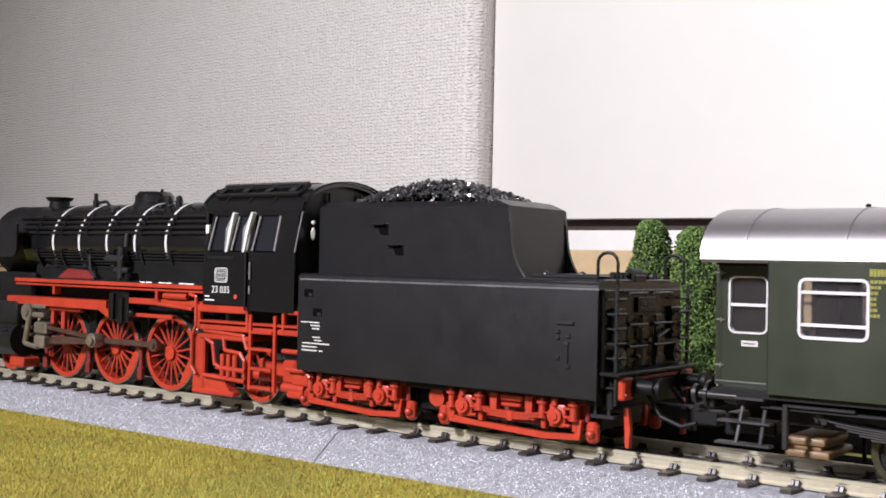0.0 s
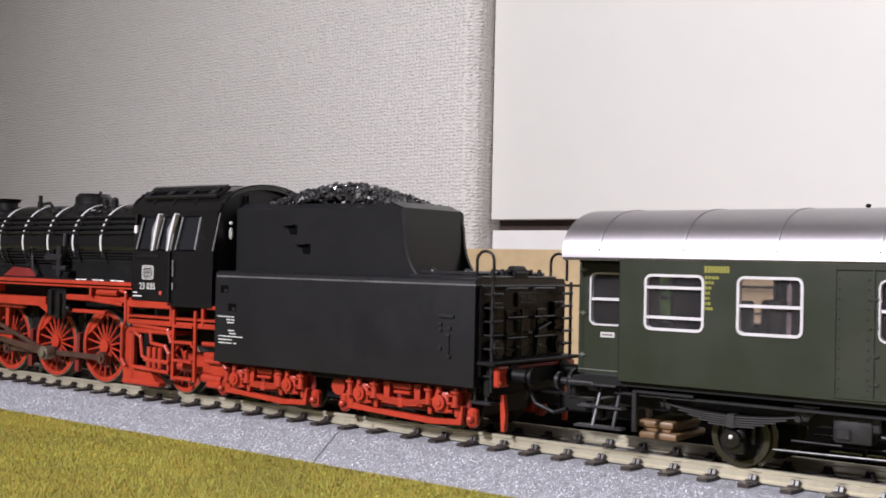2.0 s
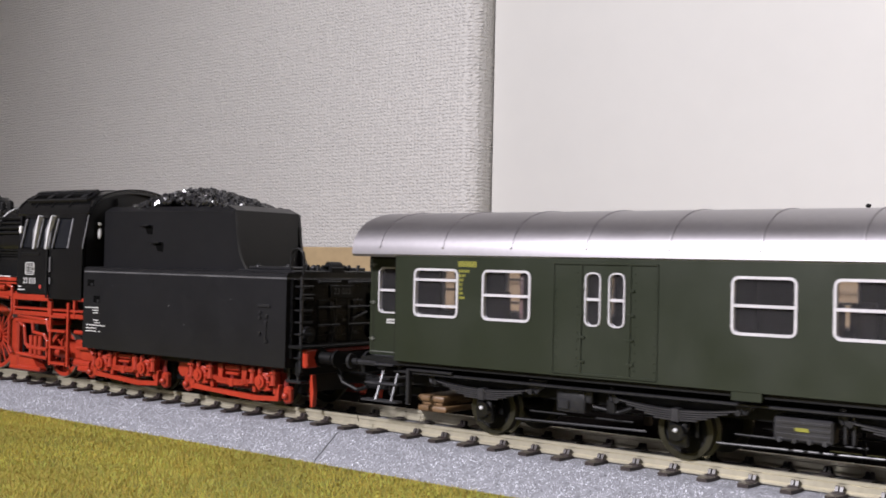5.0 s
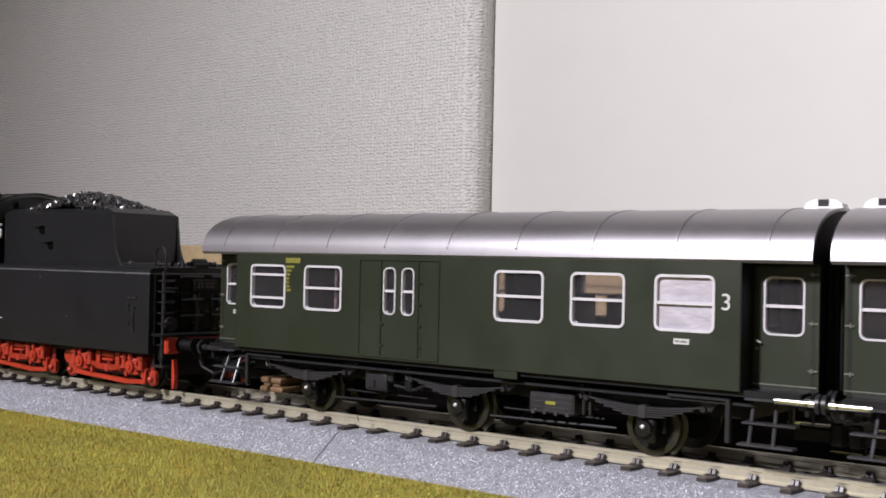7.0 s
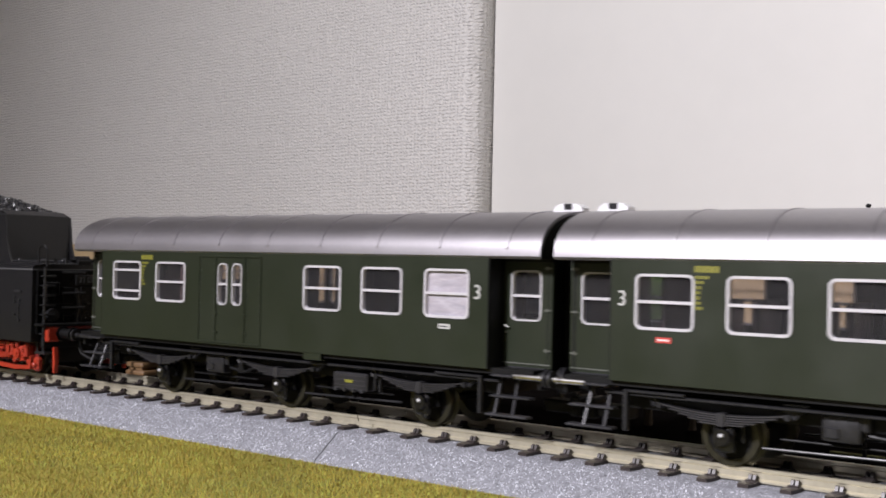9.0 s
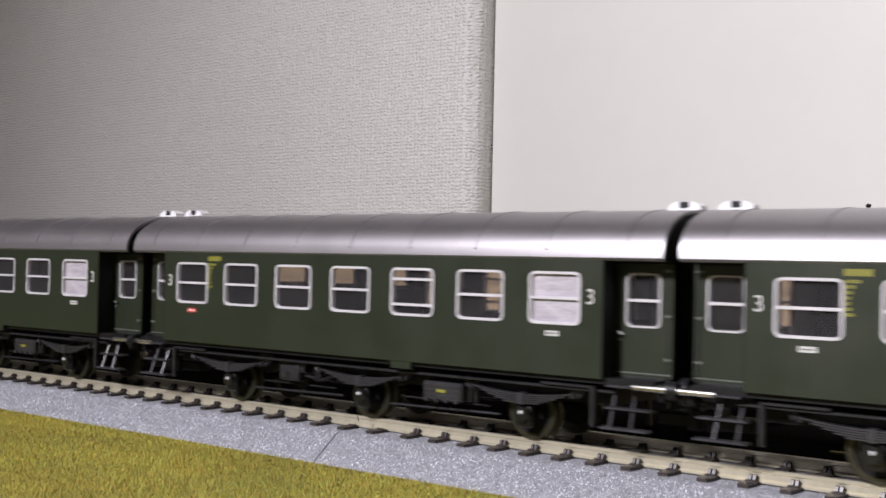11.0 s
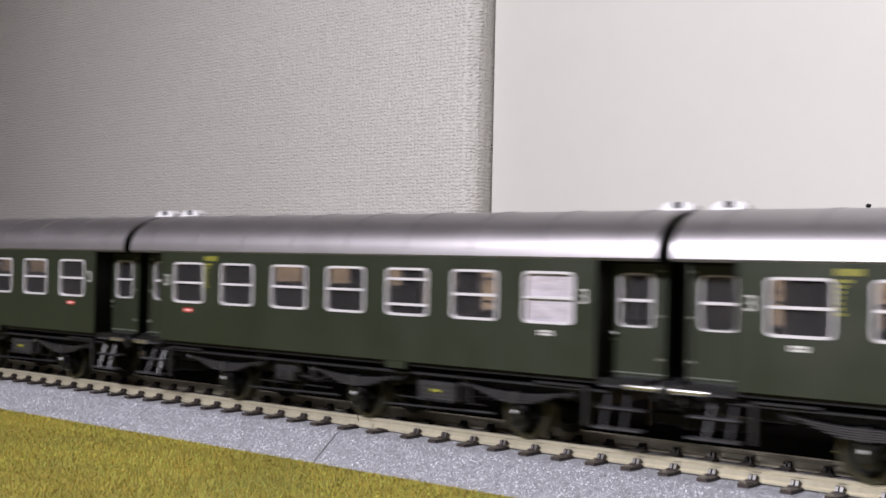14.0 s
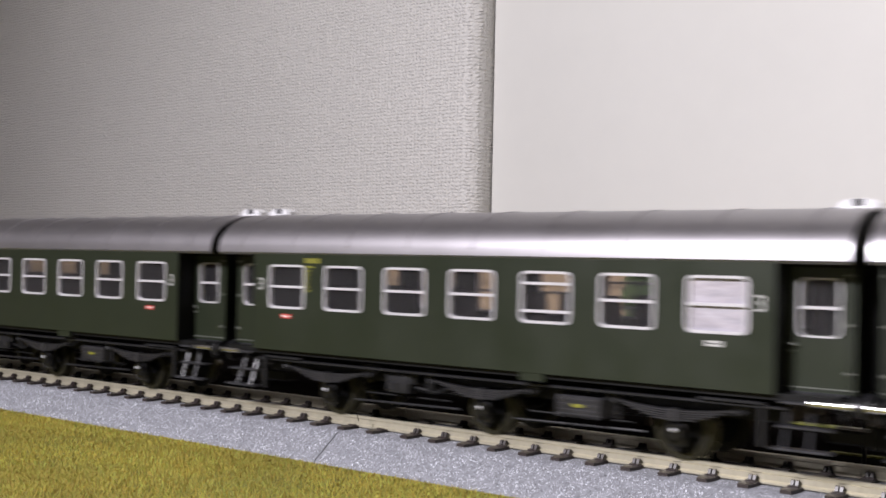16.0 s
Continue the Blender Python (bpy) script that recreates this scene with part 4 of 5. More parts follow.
def tender():
    td = tagged(new("tender"), "black tender heaped with coal on red bogies", "tender")

    def P(name, bm, mat, label="", parent=td, **kw):
        return part(name, bm, mat, parent, label, off=TO, **kw)

    # tank
    r = 1.1
    prof = [(0, 25.9), (0, 47.9 - r)] + [(r - r * math.cos(radians(a)), 47.9 - r + r * math.sin(radians(a))) for a in (30, 60, 90)]
    prof += [(35 - y, z) for y, z in prof[::-1]]
    P("water_tank", extrude(B(), prof, "x", -178.7, -101.4), BLACK)
    # thin grey line painted as the highlight along the tank's top edge
    bm = box(B(), -178.2, -101.2, -0.12, 35.12, 46.35, 46.75)
    P("tank_edge_strip", bm, EDGE)
    # bunker
    def bunker_side(y0, y1):
        out = [(-178.2, 47.7), (-178.2, 63.1), (-125.9, 62.7), (-125.6, 59.7)]
        for k in range(9):
            t = k / 8
            out.append((-125.4 + 0.8 * t + 3.4 * t ** 3.2, 59.4 - 11.6 * t))
        return extrude(B(), out, "y", y0, y1)
    P("bunker_side", bunker_side(6.0, 6.8), BLACK)
    P("bunker_side", bunker_side(28.2, 29.0), BLACK)
    bm = extrude(B(), [(-129.8, 63.9), (-129.4, 64.3), (-125.9, 62.9), (-125.0, 47.8), (-127.0, 47.8), (-127.2, 62.4)], "y", 6.7, 28.3)
    P("bunker_end", bm, BLACK)
    for s in (0, 1):
        bm = B()
        y = 6.0 if s == 0 else 29.0
        inn = 7.8 if s == 0 else 27.2
        a = [bm.verts.new(v) for v in ((-178.2, y, 63.0), (-125.9, y, 62.6), (-129.0, inn, 64.0), (-177, inn, 64.4))]
        bm.faces.new(a)
        bmesh.ops.solidify(bm, geom=bm.faces[:], thickness=0.5)
        P("bunker_coping", bm, BLACK)
    # coal heap
    bm = B()
    rng = random.Random(3)
    for k in range(900):
        x = rng.uniform(-172.0, -130.5)
        y = rng.uniform(7.6, 27.4)
        top = 63.4 + 5.4 * max(0, 1 - ((x + 151.0) / 21.5) ** 2) ** 1.1 * max(0, 1 - ((y - MID) / 11) ** 2) ** 0.7
        rr = rng.uniform(0.55, 1.15)
        made = bmesh.ops.create_icosphere(bm, subdivisions=1, radius=rr, matrix=Matrix.Translation((x, y, top + rng.uniform(-0.5, 0.3))) @ Euler((rng.uniform(0, 6), rng.uniform(0, 6), rng.uniform(0, 6))).to_matrix().to_4x4() @ Matrix.Diagonal((rng.uniform(0.7, 1.2), rng.uniform(0.6, 1), rng.uniform(0.5, 1), 1)))
        for v in made["verts"]:
            v.co += Vector((rng.uniform(-0.22, 0.22), rng.uniform(-0.22, 0.22), rng.uniform(-0.22, 0.22)))
    coal = P("coal", bm, COAL, "heap of glossy black coal", sharp=8)
    tagged(coal, kind="stuff")
    bm = box(B(), -178, -127.5, 6.9, 28.1, 60.5, 63.2, 0.5)
    P("coal_bed", bm, DULLBLACK)
    # steps and pockets on the near side, their shade painted as black pieces
    for x, z in ((-162.2, 58.9), (-157.8, 54.4)):
        bm = box(B(), x + 0.4, x + 4.2, 4.8, 6.1, z, z + 0.4, 0.12)
        st = P("step", bm, BLACK)
        part("step_hole", extrude(B(), [(x + 1.6, z - 0.1), (x + 4.7, z + 0.3), (x + 4.7, z - 2.1), (x + 2.6, z - 2.0)], "y", 5.85, 6.1), RECESS_SHADE, st, off=TO)
    for x, z in ((-176.9, 43.5), (-174.1, 39.2)):
        bm = box(B(), x, x + 2.8, -0.1, 0.4, z - 0.9, z + 0.9, 0.1)
        pk = P("step_pocket", bm, RECESS_SHADE)
        # lit step inside the pocket, set off as a lighter lip
        part("step_lip", box(B(), x + 1.5, x + 2.6, -0.16, 0.3, z - 0.75, z - 0.05, 0.05), GREYBLACK, pk, off=TO)
    bm = box(B(), -110.2, -106.4, -0.45, 0.2, 39.7, 40.4, 0.12)
    for x, z in ((-110, 38.4), (-110, 37.2), (-107.7, 37.6), (-108.0, 36.2), (-110, 33.4), (-107.7, 31.8)):
        box(bm, x - 0.35, x + 0.55, -0.4, 0.2, z - 0.4, z + 0.4, 0.1)
    rod(bm, (-107.7, -0.25, 32), (-107.7, -0.25, 36), 0.15, seg=6)
    P("valve_fitting", bm, GREYBLACK)
    bm = B()
    rng = random.Random(8)
    for z, x0, x1 in ((36.9, -177.6, -171.6), (36.2, -174.6, -171.8), (35.5, -174.2, -172.0), (33.6, -174.0, -171.6), (32.9, -173.4, -171.2), (32.2, -177.2, -168.8), (31.4, -177.2, -172.6), (30.6, -177.2, -172.4), (30.6, -171.9, -170.9)):
        x = x0
        while x < x1 - 0.3:
            w = rng.uniform(0.35, 1.0)
            box(bm, x, min(x + w, x1), -0.07, 0.02, z - 0.14, z + 0.12)
            x += w + 0.16
    P("white_lettering", bm, PRINT, "tiny white printed data lines")
    bm = B()
    for x, z in ((-166, 43), (-150, 44.4), (-137, 34), (-120, 41), (-143, 38.6), (-128, 36)):
        ball(bm, (x, 0.0, z), 0.14, 6, 4)
    P("dust_specks", bm, GREYBLACK)
    # deck at the rear
    bm = box(B(), -121, -101.8, 3, 32, 47.8, 48.4, 0.2)
    for y in (7, 17.5, 28):
        box(bm, -119, -104, y - 2.6, y + 2.6, 48.3, 49.2, 0.3)
    for x, y in ((-116, 5), (-110, 9), (-104.5, 12), (-104.5, 23), (-112, 25)):
        ball(bm, (x, y, 49.0), 0.8, 8, 6)
    P("water_filler_deck", bm, GREYBLACK)
    bm = rod(B(), (-103, 15.5, 49.4), (-103, 19.5, 49.4), 1.2, seg=16)
    rod(bm, (-103, 13.5, 49.3), (-103, 21.5, 49.3), 0.5)
    for y in (8.5, 12, 23, 26.5):
        rod(bm, (-103, y, 48), (-103, y, 49.8), 0.6, 0.4, 8)
    box(bm, -104.5, -101.5, 15, 20, 47.5, 49.4, 0.3)
    P("rear_lamp", bm, DULLBLACK)
    for y in (3.2, 31.8):
        bm = B()
        pts = [(-103.3, y, 48), (-103.3, y, 51.4)]
        for k in range(7):
            t = math.pi * k / 6
            pts.append((-101.2 - 2.1 * math.cos(t), y, 51.6 + 1.9 * math.sin(t)))
        pts += [(-99.1, y, 51.4), (-99.1, y, 47.4)]
        P("grab_loop", pipe(bm, pts, 0.32), DULLBLACK)
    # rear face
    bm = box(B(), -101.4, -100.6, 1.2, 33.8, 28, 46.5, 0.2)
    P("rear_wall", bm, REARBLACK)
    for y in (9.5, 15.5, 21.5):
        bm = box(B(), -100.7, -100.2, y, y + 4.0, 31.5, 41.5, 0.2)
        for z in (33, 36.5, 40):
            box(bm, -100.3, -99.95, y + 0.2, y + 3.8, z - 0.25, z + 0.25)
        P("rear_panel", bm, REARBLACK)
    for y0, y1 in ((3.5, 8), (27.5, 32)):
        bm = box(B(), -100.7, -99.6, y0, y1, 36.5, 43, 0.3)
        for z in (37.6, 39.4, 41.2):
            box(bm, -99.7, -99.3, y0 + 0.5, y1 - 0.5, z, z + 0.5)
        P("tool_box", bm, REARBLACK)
        y = (y0 + y1) / 2
        bm = rod(B(), (-100.6, y, 33.5), (-99.2, y, 33.5), 1.9, seg=16)
        rod(bm, (-99.4, y, 33.5), (-99.0, y, 33.5), 1.2, seg=14)
        P("tail_lamp", bm, GREYBLACK)
    P("number_plate", box(B(), -100.7, -100.0, 13.5, 21.5, 42.0, 45.0, 0.15), DULLBLACK)
    bm = pipe(B(), [(-99.6, 13.6, 31.5), (-99.6, 14.2, 36), (-99.6, 13.4, 41)], 0.4)
    pipe(bm, [(-99.6, 20.2, 31.5), (-99.4, 20.8, 37), (-99.6, 26, 38.4)], 0.35)
    P("rear_pipe", bm, GREYBLACK)
    num = lettering("plate_number", "23 035", 2.2, (0, 0, 0), EDGE, td, "grey running number on the rear plate")
    num.matrix_local = pose((-99.94 - TO[0]) * MM, 0, (43.5 - RAIL) * MM, 90, 0, 90)
    for y in (2.2, 32.8):
        bm = B()
        rod(bm, (-98.6, y, 25.0), (-98.6, y, 47.2), 0.38, seg=8)
        for k in range(7):
            z = 28.2 + 2.75 * k
            rod(bm, (-98.6, y - (0.6 if y < 10 else 3.6), z), (-98.6, y + (3.6 if y < 10 else 0.6), z), 0.3, seg=8)
            rod(bm, (-100.8, y, z), (-98.6, y, z), 0.22, seg=6)
        P("rear_ladder", bm, GREYBLACK)
    bm = B()
    for z in (45.8, 39.8, 35.6):
        rod(bm, (-99.3, 8.5, z), (-99.3, 16, z), 0.3, seg=8)
        rod(bm, (-99.3, 19, z), (-99.3, 27, z), 0.3, seg=8)
    P("handrail", bm, GREYBLACK)
    for y in (15.2, 19.8):
        P("rear_door_seam", box(B(), -100.1, -99.75, y - 0.12, y + 0.12, 31.4, 41.6), GREYBLACK)
    for y, z in ((13.2, 33.6), (13.2, 39.4), (21.8, 33.6), (21.8, 39.4), (17.5, 36.6)):
        P("rear_latch", box(B(), -100.0, -99.3, y - 0.7, y + 0.7, z - 0.25, z + 0.25, 0.08), GREYBLACK)
    bm = box(B(), -101.4, -97.0, 0.8, 34.2, 30.4, 31.2, 0.2)
    box(bm, -101.2, -99.6, 3, 32, 24, 30.4, 0.2)
    P("rear_platform", bm, DULLBLACK)
    # unlit middle of the red beam, its shade painted black and dark red
    P("buffer_beam", box(B(), -98.9, -97.6, 6.6, 28.4, 26.2, 29.3, 0.3), DULLBLACK)
    P("beam_edge", box(B(), -98.9, -97.3, 6.4, 28.6, 29.35, 30.2, 0.2), DARKRED)
    for y in (3.6, 31.4):
        bm = B()
        q = 4.5 if y < 9 else 30.5
        box(bm, -98.9, -97.0, q - 2.0, q + 2.0, 26.0, 30.3, 0.35)
        for dz in (27.0, 29.3):
            rod(bm, (-97.2, q - 1.2, dz), (-96.8, q - 1.2, dz), 0.35, seg=8)
        extrude(bm, [(-98.2, 24.4), (-97.5, 24.4), (-96.9, 20.5), (-97.2, 17.0), (-97.9, 17.0), (-98.1, 21)], "y", y + 0.6 + (2 if y < 9 else -2), y - 0.6 + (2 if y < 9 else -2))
        P("beam_end", bm, RED)
    for y in (7.4, 27.6):
        bm = rod(B(), (-97.5, y, 28.3), (-93.2, y, 28.3), 1.45, 1.3, 20)
        rod(bm, (-93.4, y, 28.3), (-92.0, y, 28.3), 0.8, seg=12)
        rod(bm, (-92.2, y, 28.3), (-91.5, y, 28.3), 2.0, seg=24)
        rod(bm, (-97.6, y, 28.3), (-96.8, y, 28.3), 2.3, seg=8)
        P("buffer", bm, DULLBLACK)
    bm = box(B(), -98, -90, 15.5, 19.5, 22.0, 24.5, 0.4)
    box(bm, -91, -84, 15.4, 19.6, 21.2, 24.0, 0.4)
    rod(bm, (-88, 14.5, 25.0), (-88, 20.5, 25.0), 0.6)
    pipe(bm, [(-97, 12, 27), (-94, 11.8, 22.5), (-90, 12.4, 21), (-87, 12.5, 22)], 0.45)
    pipe(bm, [(-97, 23, 27), (-93, 23.2, 21.8), (-88, 23, 22)], 0.45)
    P("coupling", bm, DULLBLACK)
    bm = box(B(), -178, -102, 4, 31, 24.2, 26.0, 0.3)
    box(bm, -170, -105, 9, 26, 19, 24.3, 0.3)
    P("tender_frame", bm, DULLBLACK)
    bm = rod(B(), (-142.0, 4.5, 22.6), (-142.0, 12, 22.6), 2.0, seg=16)
    P("air_tank", bm, RED)
    bm = rod(B(), (-187.5, 4, 21), (-179.5, 4, 20.8), 1.2)
    box(bm, -183.6, -177.8, 3, 6, 21.6, 25.2, 0.5)
    pipe(bm, [(-184, 2.2, 25.4), (-178, 2.2, 25.4), (-176.5, 2.2, 24)], 0.55)
    P("front_pipework", bm, RED)
    ws = bogie(td, -173.5, -155.6) + bogie(td, -133.4, -111.4)
    bm = box(B(), -104.4, -99.4, 3.2, 8.2, 22.2, 22.9, 0.15)
    for x in (-103.5, -100.6):
        rod(bm, (x, 3.6, 22.8), (x, 3.6, 25.5), 0.35)
    P("rear_step", bm, GREYBLACK)
    return td, ws


# ---- coaches ----
CO = (0, 0, RAIL)
HALF = 62.7            # half the full-width body
SIDE = 17.5
WZ0, WZ1 = 39.5, 49.8  # window sill and head
BOTTOM, EAVE = 30.0, 52.4
BAR = 28.9
AXLES = (-42.4, 0.3, 43.0)
INSET = 5.5            # how far the entrance doors stand back


def coach_window(parent, x0, x1, side, bars, frosted=False, z0=WZ0, z1=WZ1, y=None, wide=0.75):
    """A framed window whose outer face looks to side; bars: heights as parts of the window's height."""
    yo = side * (SIDE if y is None else y)
    bm = ring_frame(B(), x0 + 0.1, x1 - 0.1, z0 + 0.1, z1 - 0.1, wide - 0.27, yo - side * 0.9, yo + side * 0.22, 1.3)
    fr = part("window", bm, FRAMESILVER, parent, off=CO)
    for b in bars:
        z = z0 + b * (z1 - z0)
        bm = box(B(), x0 + 0.5, x1 - 0.5, yo - side * 0.55, yo + side * 0.12, z - 0.26, z + 0.26)
        part("glazing_bar", bm, FRAMESILVER, fr, off=CO)
    bm = box(B(), x0 + 0.4, x1 - 0.4, yo - side * 0.75, yo - side * 0.6, z0 + 0.4, z1 - 0.4)
    pane = part("pane", bm, FROST if frosted else GLASS, fr, off=CO)
    if not frosted:
        pane.visible_shadow = False
    return fr


def wall_with_holes(bm, x0, x1, z0, z1, y0, y1, holes):
    """A wall in one piece round its window openings; holes are (x0, x1, z0, z1) in one row."""
    zs = [z0, holes[0][2], holes[0][3], z1]
    xs = [x0, x1] + [v for h in holes for v in h[:2]]
    xs = sorted(set(xs))
    gaps = {(h[0], h[1]) for h in holes}
    grid = {(i, j, k): bm.verts.new((x, y, z)) for i, x in enumerate(xs) for j, z in enumerate(zs) for k, y in enumerate((y0, y1))}
    solid = {(i, j) for i in range(len(xs) - 1) for j in range(3) if not (j == 1 and (xs[i], xs[i + 1]) in gaps)}
    for i, j in solid:
        for k in (0, 1):
            bm.faces.new([grid[i + a, j + b, k] for a, b in ((0, 0), (1, 0), (1, 1), (0, 1))])
        for di, dj, e in ((-1, 0, ((0, 0), (0, 1))), (1, 0, ((1, 0), (1, 1))), (0, -1, ((0, 0), (1, 0))), (0, 1, ((0, 1), (1, 1)))):
            if (i + di, j + dj) not in solid:
                (a, b), (c, d) = e
                bm.faces.new((grid[i + a, j + b, 0], grid[i + c, j + d, 0], grid[i + c, j + d, 1], grid[i + a, j + b, 1]))


def leaf_spring(parent, x, side):
    bm = B()
    y0, y1 = side * 12.5, side * 14.2
    half = 11.8
    for k in range(5):
        w = half - k * 1.9
        top = 26.3 - 0.40 * k
        pts, low = [], []
        for j in range(11):
            u = -1 + j / 5
            z = top - 1.0 * (1 - (u * w / half) ** 2)
            pts.append((x + u * w, z))
            low.append((x + u * w, z - 0.27))
        extrude(bm, pts + low[::-1], "y", y0, y1)
    box(bm, x - 0.75, x + 0.75, y0, y1 + side * 0.2, 23.2, 25.6, 0.12)
    part("leaf_spring", bm, SPRING, parent, off=CO)
    for d in (-1, 1):
        e = x + d * half
        bm = extrude(B(), [(e - 0.9, 28.2), (e + d * 2.6 + 0.9, 28.2), (e + d * 2.2, 26.6), (e + 0.4, 25.3), (e - 0.5, 25.3)], "y", side * 12.6, side * 13.6)
        rod(bm, (e, side * 12.4, 25.9), (e, side * 14.4, 25.9), 0.55, seg=10)
        rod(bm, (e + d * 2.4, side * 13.2, 27.6), (e + d * 1.2, side * 13.9, 25.6), 0.3, seg=6)
        part("spring_hanger", bm, GREYBLACK, parent, off=CO)
    bm = box(B(), x - 2.0, x + 2.0, side * 11.2, side * 13.2, 18.4, 23.4, 0.8, 2)
    rod(bm, (x, side * 13.0, 21.2), (x, side * 13.9, 21.2), 1.75, 1.5, 18)
    for d in (-1, 1):
        box(bm, x + d * 2.2, x + d * 3.0, side * 10.0, side * 10.6, 20.2, 28.4)
    ab = part("axle_box", bm, GLOSSBLACK, parent, off=CO)
    # glint on the black lid, modelled as a small white ball
    part("axle_cap", ball(B(), (x, side * 14.0, 21.6), 0.42, 8, 6), FRAMEWHITE, ab, "white highlight dot on the axle box lid", off=CO)


def coach(variant):
    """variant: luggage, red_first (red plate at the leading end) or red_last."""
    label = {"luggage": "dark green luggage coach with silver roof and sliding doors", "red_first": "dark green passenger coach with silver roof and frosted end window",
             "red_last": "dark green passenger coach with silver roof and clear windows"}[variant]
    c = tagged(new("passenger_coach"), label, "coach", group="coaches of the train")

    def P(name, bm, mat, lab="", **kw):
        return part(name, bm, mat, c, lab, off=CO, **kw)

    left = [-120.5 + 62.7 + 17.4 * k for k in range(7)]
    if variant == "luggage":
        left = [left[0], left[1], left[4], left[5], left[6]]
    holes = [(x + 0.4, x + 11.3, WZ0 + 0.4, WZ1 - 0.4) for x in left]
    slim = []
    if variant == "luggage":
        slim = [(-79.6 + 62.7, -76.0 + 62.7), (-74.6 + 62.7, -71.0 + 62.7)]
        holes += [(a + 0.3, b - 0.3, WZ0 + 0.4, WZ1 - 0.4) for a, b in slim]
    for s in (-1, 1):
        bm = B()
        wall_with_holes(bm, -HALF, HALF, BOTTOM, EAVE, s * SIDE, s * (SIDE - 0.8), holes)
        body = P("side_wall", bm, GREEN)
        for k, x in enumerate(left):
            last = k == len(left) - 1
            two = (variant == "luggage" and k == 0) or (variant == "red_first" and k == 4)
            bars = (0.24, 0.76) if two else (0.5,)
            frosted = last and variant != "red_last"
            coach_window(c, x, x + 11.7, s, bars, frosted)
        for a, b in slim:
            coach_window(c, a, b, s, (0.5,), wide=0.55)
        # shade under the side painted as a black strip, with a thin bar along it
        P("sill_strip", box(B(), -HALF, HALF, s * (SIDE - 4.9), s * (SIDE - 4.3), 27.4, 30.1), RECESS_SHADE)
        P("sill_plate", box(B(), 12, 17.5, s * (SIDE - 0.7), s * (SIDE - 0.15), 28.4, 30.05, 0.1), GREEN)
        bm = box(B(), -HALF - 2, HALF + 2, s * (SIDE - 3.4), s * (SIDE - 2.2), 27.25, 27.75, 0.12)
        P("solebar", bm, GREYBLACK)
        if variant == "luggage":
            d0, d1 = -86.3 + 62.7, -64.6 + 62.7
            bm = B()
            for z in (30.6, 51.3):
                box(bm, d0, d1, s * (SIDE - 0.2), s * (SIDE + 0.28), z - 0.2, z + 0.2, 0.06)
            for x in (d0, d1):
                box(bm, x - 0.12, x + 0.12, s * (SIDE - 0.2), s * (SIDE + 0.2), 30.6, 51.3)
            for x in (d0 + 6.0, d0 + 16.2):
                box(bm, x - 0.22, x + 0.22, s * (SIDE - 0.2), s * (SIDE + 0.25), 30.8, 51.2)
                for z in (33, 37.5, 42, 46.5):
                    box(bm, x - 0.6, x + 0.9, s * (SIDE - 0.1), s * (SIDE + 0.35), z - 0.2, z + 0.2)
            for x in (d0 + 0.6, d0 + 5.2, d0 + 17.2, d0 + 21.2):
                for z in range(12):
                    ball(bm, (x, s * (SIDE + 0.02), 32 + 1.6 * z), 0.16, 6, 4)
            P("sliding_door", bm, GREEN)
        # print on the side
        bm = B()
        rng = random.Random(5)
        x = -109.0 + 62.7
        for k in range(8):
            box(bm, x + 0.58 * k, x + 0.58 * k + 0.48, s * (SIDE - 0.05), s * (SIDE + 0.05), 50.15, 51.3)
        for k, z in enumerate((49.3, 48.4, 47.5, 46.6, 45.7, 44.8, 43.9)):
            w = rng.uniform(0.6, 1.4) if k else 2.6
            q = 0.0
            while q < w:
                e = rng.uniform(0.3, 0.6)
                box(bm, x + 0.1 + q, x + 0.1 + q + e, s * (SIDE - 0.05), s * (SIDE + 0.05), z - 0.28, z + 0.26)
                q += e + 0.15
        P("yellow_lettering", bm, YELLOW, "small yellow printed data block")
        lettering("class_number", "3", 4.1, (HALF - 2.5, s * (SIDE + 0.04), 45.0 - RAIL), LABELGREY, c, "white class number 3", flip=s > 0)
        if variant != "luggage":
            lettering("class_number", "3", 4.0, (-HALF + 2.3, s * (SIDE + 0.04), 45.0 - RAIL), LABELGREY, c, "white class number 3", flip=s > 0)
        for at, mat in ((-52.0, LABELRED if variant == "red_first" else LABELGREY), (52.0, LABELRED if variant == "red_last" else LABELGREY)):
            face = SIDE
            if variant == "luggage" and at < 0:
                at, face = -HALF - 5.4, SIDE - INSET
            bm = box(B(), at - 1.5, at + 1.5, s * (face - 0.05), s * (face + 0.06), 37.4, 38.4)
            pl = P("destination_plate", bm, mat, "small red plate" if mat is LABELRED else "small white plate")
            bm = B()
            for k in range(5):
                box(bm, at - 1.1 + 0.45 * k, at - 0.8 + 0.45 * k, s * (face + 0.05), s * (face + 0.09), 37.75, 38.05)
            part("plate_print", bm, GREYBLACK if mat is LABELGREY else WHITE, pl, off=CO)
        # springs and gear
        for x in AXLES:
            leaf_spring(c, x, s)
        x0, x1, z0 = 18.3, 28.4, 22.1
        bm = box(B(), x0, x1, s * 10.5, s * 14.0, z0, 26.0, 0.3)
        for k in range(3):
            z = z0 + 1.0 + k * 1.05
            box(bm, x0 + 0.4, x1 - 0.4, s * 13.9, s * 14.2, z - 0.2, z + 0.22)
        bx = P("battery_box", bm, SPRING)
        for k in range(4):
            q = x0 + 1.2 + k * (x1 - x0 - 2.4) / 3
            part("bolt", rod(B(), (q, s * 13.8, z0 + 0.1), (q, s * 14.5, z0 + 0.1), 0.42, seg=8), STEPGREY, bx, off=CO)
